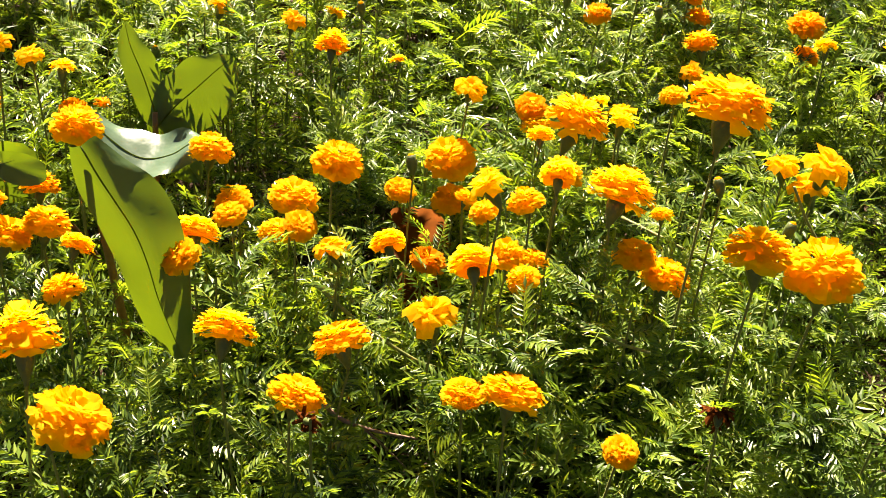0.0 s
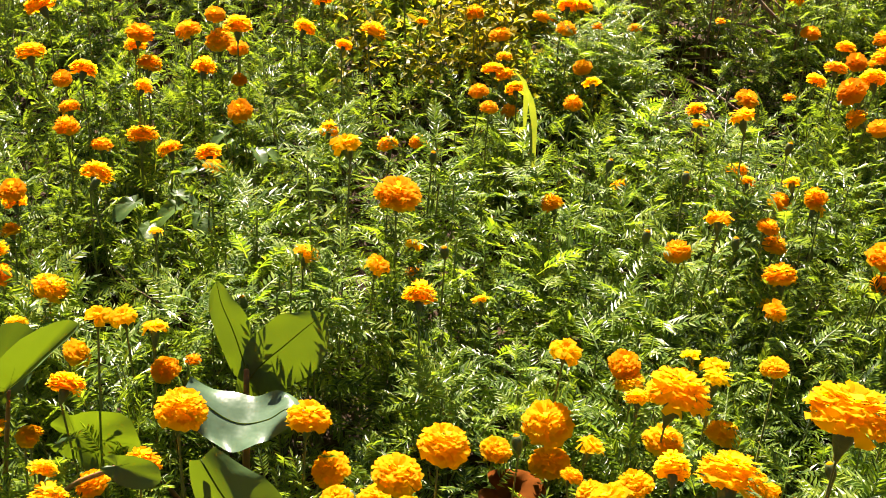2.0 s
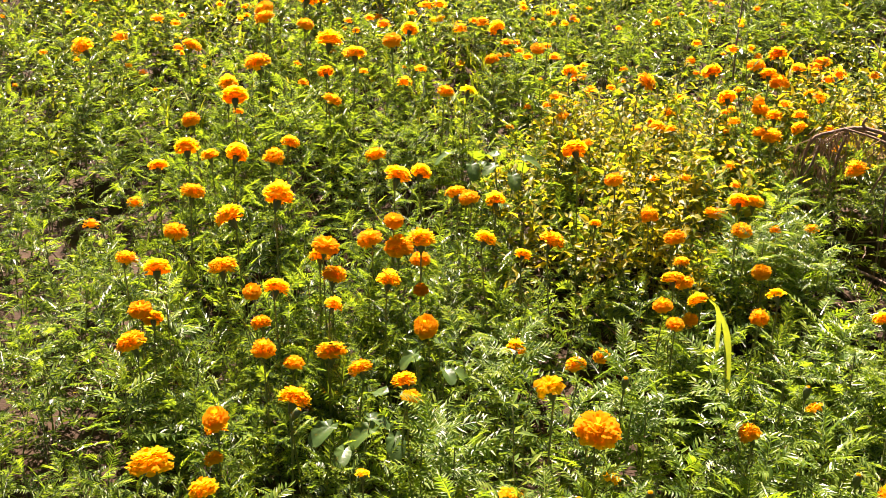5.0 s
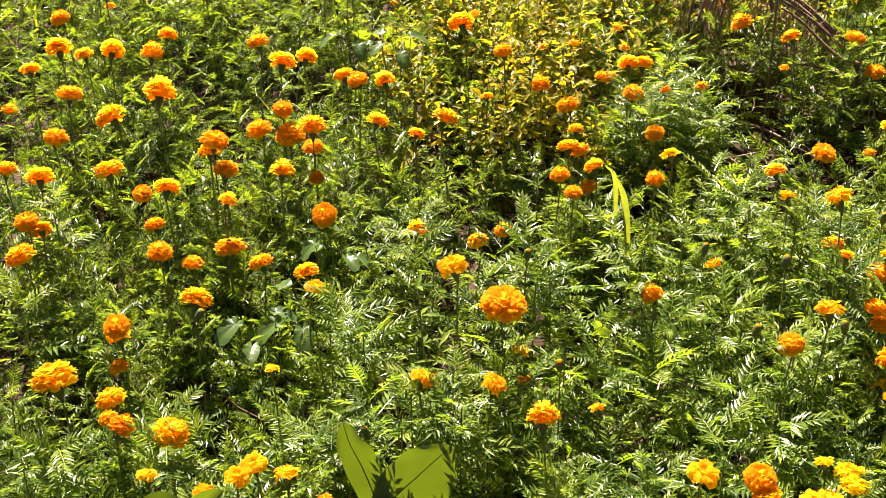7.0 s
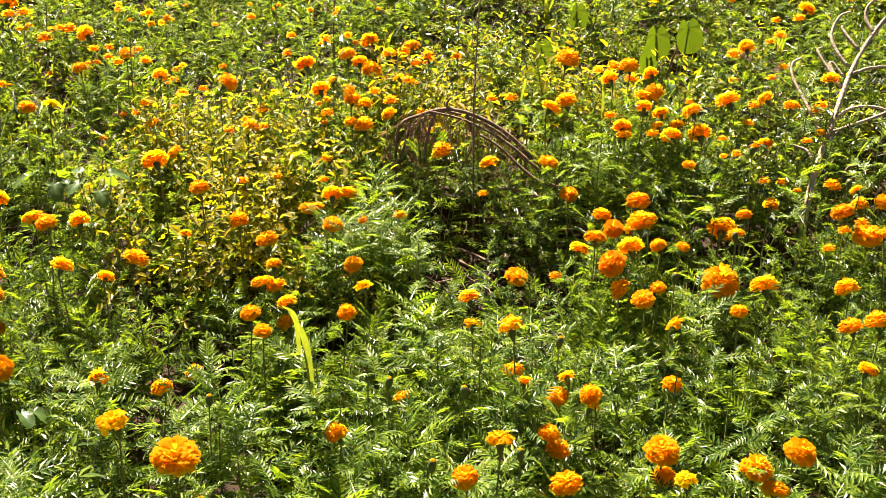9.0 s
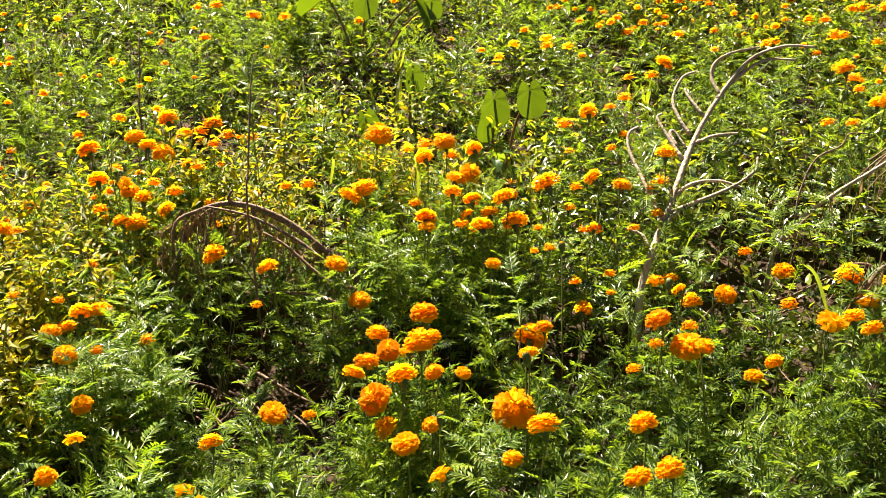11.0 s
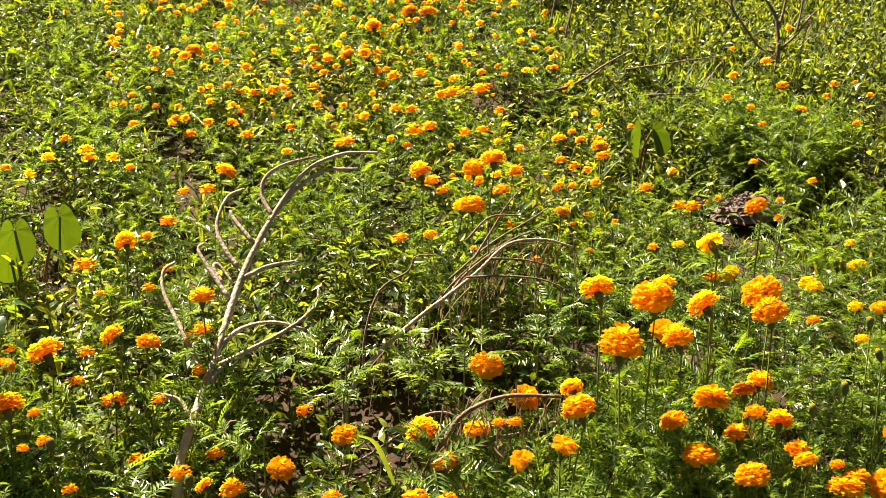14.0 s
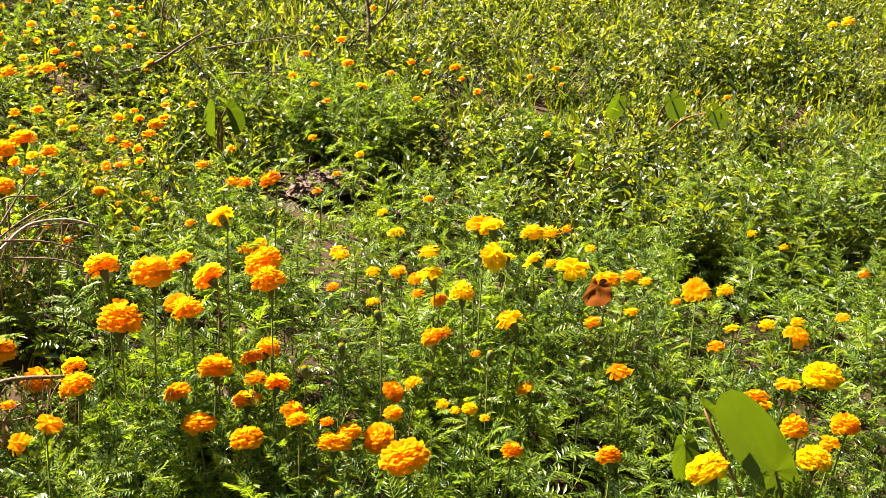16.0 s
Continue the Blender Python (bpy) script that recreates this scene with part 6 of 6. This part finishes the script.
dry_stalk("thick yellowish broken flower stem lying low among leaves", [(-0.307, 0.819, 0.357), (-0.255, 0.790, 0.333), (-0.198, 0.783, 0.312), (-0.128, 0.792, 0.294), (-0.087, 0.842, 0.241)], 0.0042, 0.003, [
    ([(-0.202, 0.785, 0.312), (-0.169, 0.762, 0.309), (-0.152, 0.754, 0.288)], 0.002, 0.001),
], M_STEM, "broken_stem")

dry_stalk("withered flower stem with dry brown husk", [(-0.165, 0.815, 0.417), (-0.130, 0.800, 0.395), (-0.084, 0.805, 0.376), (-0.024, 0.838, 0.341)], 0.0035, 0.002, [
    ([(-0.100, 0.810, 0.376), (-0.062, 0.829, 0.319), (-0.039, 0.850, 0.272)], 0.002, 0.001),
], M_DARKDRY, "broken_stem")

dry_stalk("long green flower stem sprawling sideways", [(0.077, 1.075, 0.455), (0.163, 0.973, 0.480), (0.234, 0.915, 0.492), (0.278, 0.878, 0.507)], 0.0032, 0.002, [
], M_STEM, "flower_stem")

dry_stalk("long green flower stem sprawling sideways", [(0.239, 1.192, 0.532), (0.308, 1.148, 0.526), (0.379, 1.126, 0.503), (0.446, 1.123, 0.463)], 0.0032, 0.002, [
], M_STEM, "flower_stem")

dry_stalk("thin green flower stem leaning over the leaves", [(-0.196, 0.961, 0.498), (-0.121, 0.915, 0.471), (-0.045, 0.905, 0.430), (-0.013, 0.915, 0.412)], 0.0032, 0.002, [
], M_STEM, "flower_stem")

dry_stalk("tall forked green stem of an open flower", [(0.645, 1.097, 0.359), (0.579, 1.070, 0.475), (0.529, 1.049, 0.572), (0.489, 1.069, 0.625), (0.460, 1.078, 0.676)], 0.0032, 0.002, [
], M_STEM, "flower_stem")



# ---- long blades, thin tall weeds, shrubs ----
def long_blade(foot, tip, width, label):
    a, b = Vector(foot), Vector(tip)
    mid = (a + b) / 2 + Vector((0.01, 0.02, 0.02))
    line = smooth_line([a, mid, b], 4)
    across = Vector((1, 0.25, 0)).normalized()
    v, t = [], []
    for i, p in enumerate(line):
        w = width * math.sin(math.pi * (0.22 + 0.78 * i / (len(line) - 1))) / 2
        v += [p - across * w + Vector((0, 0, 0.003)), p - Vector((0, 0.002, 0)), p + across * w + Vector((0, 0, 0.003))]
    for i in range(len(line) - 1):
        k = 3 * i
        t += [(k, k + 1, k + 4), (k, k + 4, k + 3), (k + 1, k + 2, k + 5), (k + 1, k + 5, k + 4)]
    ob = new("grass_blade", mesh_of("grass_blade", [tuple(Vector(q) - a) for q in v], t, [M_BLADE], smooth=True))
    ob.location = a
    return tagged(ob, label, "grass")


long_blade((-0.107, 1.997, 0.688), (-0.147, 1.991, 0.893), 0.015, "long broad yellow-green grass blade standing over the leaves")
long_blade((-0.132, 2.059, 0.754), (-0.161, 2.013, 0.893), 0.011, "narrow green grass blade beside a broader one")
long_blade((1.716, 2.715, 0.715), (1.641, 2.709, 0.848), 0.011, "bright green grass blade among the marigold leaves")
long_blade((0.805, 3.428, 0.816), (0.797, 3.417, 0.936), 0.012, "bright green grass blade among the marigold leaves")
long_blade((0.561, 3.554, 0.833), (0.568, 3.521, 0.919), 0.01, "bright green grass blade among the marigold leaves")


def dry_litter(x, y):
    """A low flat heap of dry grey-brown litter."""
    rng = random.Random(5)
    s = Soup()
    for k in range(260):
        a, r = rng.uniform(0, 6.28), math.sqrt(rng.random())
        px, py = 0.15 * r * math.cos(a), 0.10 * r * math.sin(a)
        v, t = oval_leaf(rng.uniform(0.02, 0.05), rng.uniform(0.006, 0.02), rng)
        v = turn_z(turn_y(turn_x(v, rng.uniform(-0.7, 0.7)), rng.uniform(-0.5, 0.3)), rng.uniform(0, 6.28))
        s.add(v + (px, py, 0.055 * (1 - r * r) + rng.uniform(0, 0.012)), t)
    v, t = lathe([(0.16, 0.0), (0.12, 0.03), (0.06, 0.05), (0.0, 0.055)], 14)
    s.add(v * (1, 0.66, 1), t)
    ob = new("litter_mat", s.mesh("litter_mat", [M_MAT]))
    ob.location = (x, y, land(x, y) + 0.01)
    return tagged(ob, "flat heap of dry grey-brown plant litter on the grass", "litter")


def withered_leaf(place, turns, length, label):
    rng = random.Random(int(1000 * length))
    v, t = heart_blade(length, 0.10, 0.5, 0.6, rng)
    v = v + np.array([[0, 0, 0.010 * math.sin(90 * p[0]) * math.cos(80 * p[1]) + 0.016 * noise.noise((p[0] * 45, p[1] * 45, 7))] for p in v])
    ob = new("withered_leaf", mesh_of("withered_leaf", v, t, [M_BROWN], smooth=True))
    ob.matrix_world = pose(*place, *turns)
    return tagged(ob, label, "dead leaf")


for row in ((-0.68, 1.55, 0.37, 0.97), (-0.66, 1.59, 0.36, 0.75), (-0.55, 1.56, 0.42, 1.23), (-0.48, 1.5, 0.4, 1.05), (-0.46, 1.63, 0.39, 1.1), (-0.68, 1.88, 0.43, 1.13), (-0.71, 1.77, 0.44, 0.85), (-0.24, 1.74, 0.4, 1.05), (-0.08, 1.87, 0.38, 1.15), (0.01, 2.04, 0.45, 0.8), (0.33, 1.17, 0.45, 0.8), (0.48, 1.03, 0.42, 0.95), (0.25, 0.92, 0.42, 0.95), (0.56, 1.16, 0.38, 1.15), (-0.33, 0.92, 0.41, 1), (-0.14, 0.94, 0.44, 0.85), (0.07, 0.89, 0.44, 0.85), (-0.41, 0.76, 0.36, 0.75), (-0.38, 1.75, 0.44, 0.85), (-0.62, 2.2, 0.41, 1)):
    sprig(*row)
for row in ((-0.32, 2.07, 0.42, 0.95), (-0.27, 1.97, 0.38, 1.15), (-0.67, 1.75, 0.37, 1.2), (-0.45, 1.61, 0.45, 0.8), (0.15, 2.28, 0.42, 0.95), (0.32, 1.98, 0.41, 1), (0.08, 2.32, 0.38, 1.15), (-0.99, 1.54, 0.38, 1.15), (-0.3, 1.95, 0.39, 1.1), (-0.57, 2.13, 0.43, 0.9), (-0.64, 1.75, 0.43, 0.9), (0.17, 2.19, 0.43, 0.9), (0.29, 2.15, 0.45, 0.8), (-1.41, 2.13, 0.45, 0.8), (-1.41, 1.88, 0.38, 1.15), (-1.24, 1.53, 0.4, 1.05), (-1.23, 1.42, 0.37, 1.2), (-1.07, 1.48, 0.42, 0.95), (0.03, 1.81, 0.4, 1.05), (0.34, 1.97, 0.43, 0.9)):
    sprig(*row)
for row in ((-0.77, 1.48, 0.38, 1.15), (-0.18, 1.71, 0.4, 1.05), (0.04, 1.48, 0.37, 1.2), (-0.43, 1.55, 0.42, 0.95), (-0.05, 1.93, 0.44, 0.85), (0.04, 1.79, 0.38, 1.15), (0.13, 1.89, 0.38, 1.15), (0.2, 1.72, 0.44, 0.85), (0.29, 1.83, 0.39, 1.1), (-0.01, 1.67, 0.38, 1.15), (0.13, 1.62, 0.39, 1.1), (0.67, 2, 0.42, 0.95), (0.75, 1.89, 0.41, 1), (0.92, 2, 0.41, 1), (0.94, 1.8, 0.38, 1.15), (0.77, 1.71, 0.43, 0.9), (0.64, 1.76, 0.37, 1.2), (0.26, 2.12, 0.43, 0.9), (0.38, 2.15, 0.44, 0.85), (0.56, 2.05, 0.4, 1.05)):
    sprig(*row)
for row in ((-0.37, 1.99, 0.39, 1.1), (0.82, 2.29, 0.43, 0.9), (-0.1, 2.11, 0.42, 0.95), (0.54, 3.25, 0.42, 0.95), (0.72, 3.04, 0.45, 0.8), (1.17, 3.13, 0.36, 0.75), (1.27, 2.83, 0.41, 1), (1.51, 2.9, 0.45, 0.8), (1.72, 3.02, 0.45, 0.8), (1.98, 3.16, 0.39, 1.1), (0.99, 2.77, 0.42, 0.95), (1.42, 3.27, 0.44, 0.85), (1.99, 3, 0.42, 0.95), (2.23, 3.11, 0.42, 0.95), (2.27, 2.75, 0.41, 1), (2.51, 2.8, 0.4, 1.05), (2.81, 2.89, 0.37, 1.2), (2.88, 2.65, 0.4, 1.05), (3.17, 2.75, 0.36, 0.75), (3.05, 2.44, 0.4, 1.05)):
    sprig(*row)
for row in ((1.69, 3.32, 0.37, 1.2), (1.73, 3.1, 0.41, 1), (1.46, 3.41, 0.44, 0.85), (1.82, 2.81, 0.38, 1.15), (-0.52, 1.53, 0.46, 0.8)):
    sprig(*row)



def tall_weed(x, y, h, lean):
    """A tall thin forked weed with sparse narrow leaves."""
    rng = random.Random(int(x * 613) + int(y * 2741))
    root = new("tall_weed")
    root.location = (x, y, land(x, y))
    tagged(root, "tall thin green weed with sparse narrow leaves", "weed", "tall weeds over the flowers")
    line = smooth_line([(0, 0, 0), (lean * 0.4, 0.01, h * 0.5), (lean, 0.03, h)])
    part("stem", mesh_of("stem", *tube(line, 0.0028, 0.0012, 5), [M_STEM], smooth=True), root)
    s = Soup()
    for fork in range(3):
        at = line[3 + 2 * fork]
        out = Vector((rng.uniform(-0.07, 0.07), rng.uniform(-0.03, 0.03), rng.uniform(0.09, 0.15)))
        twig = smooth_line([at, at + out * 0.5 + Vector((0, 0, -0.01)), at + out])
        part("branch", mesh_of("branch", *tube(twig, 0.0016, 0.0008, 4), [M_STEM], smooth=True), root)
        for p in twig[2::2]:
            v, t = leaflet(rng.uniform(0.03, 0.05), rng.uniform(0.007, 0.011), True, rng)
            s.add(turn_z(turn_y(v, rng.uniform(-0.8, 0.2)), rng.uniform(0, 6.28)) + np.array(p), t)
    for p in line[3:]:
        for _ in range(3):
            v, t = leaflet(rng.uniform(0.03, 0.06), rng.uniform(0.007, 0.012), True, rng)
            s.add(turn_z(turn_y(v, rng.uniform(-0.8, 0.2)), rng.uniform(0, 6.28)) + np.array(p), t)
    part("leaves", s.mesh("leaves", [M_YOUNG]), root)


for row in ((-0.49, 1.60, 0.60, -0.02), (-0.69, 3.49, 0.68, 0.03), (0.39, 3.24, 0.68, -0.02), (0.55, 4.00, 0.66, 0.03), (0.34, 3.54, 0.62, 0.02), (-0.02, 3.45, 0.64, -0.03)):
    tall_weed(*row)


def broad_weed(x, y, h, size):
    """A low weed with a few broad pointed dark leaves on long stalks."""
    rng = random.Random(int(x * 433) + int(y * 1973))
    root = new("broad_leaved_weed")
    root.location = (x, y, land(x, y))
    tagged(root, "low weed with broad dark green pointed leaves", "weed", "broad-leaved weeds")
    for k in range(5):
        a = 1.26 * k + rng.uniform(-0.4, 0.4)
        at = Vector((0.05 * math.cos(a), 0.05 * math.sin(a), h - rng.uniform(0.0, 0.07)))
        v, t = heart_blade(size * rng.uniform(0.8, 1.2), 0.05, 0.25, 0.5, rng)
        q = Euler((rng.uniform(-0.3, 0.3), rng.uniform(0.0, 0.5), a))
        part("leaf", mesh_of("leaf", v, t, [M_BROADWEED], smooth=True), root, "", at, q, (1, 0.75, 1))
        part("leaf_stalk", mesh_of("leaf_stalk", *tube(smooth_line([(0, 0, 0), at * 0.5 + Vector((0, 0, 0.03)), at]), 0.0018, 0.0012, 4), [M_STEM], smooth=True), root)


for row in ((-0.90, 1.89, 0.35, 0.075), (-0.81, 1.92, 0.37, 0.070), (-0.75, 2.08, 0.39, 0.060), (-0.72, 3.00, 0.44, 0.070), (1.03, 3.53, 0.40, 0.055), (-0.84, 3.00, 0.42, 0.070)):
    broad_weed(*row)

dry_litter(3.501, 4.034)
withered_leaf((-0.111, 1.227, 0.446), (50, 20, -10), 0.12, "crumpled dead brown leaf sunk between the flower heads")
withered_leaf((-0.081, 1.167, 0.386), (-30, 50, -80), 0.12, "dark withered leaf hanging among the stems")
withered_leaf((3.286, 2.417, 0.860), (0, 85, -120), 0.085, "single brown dead leaf hanging upright among the flowers")
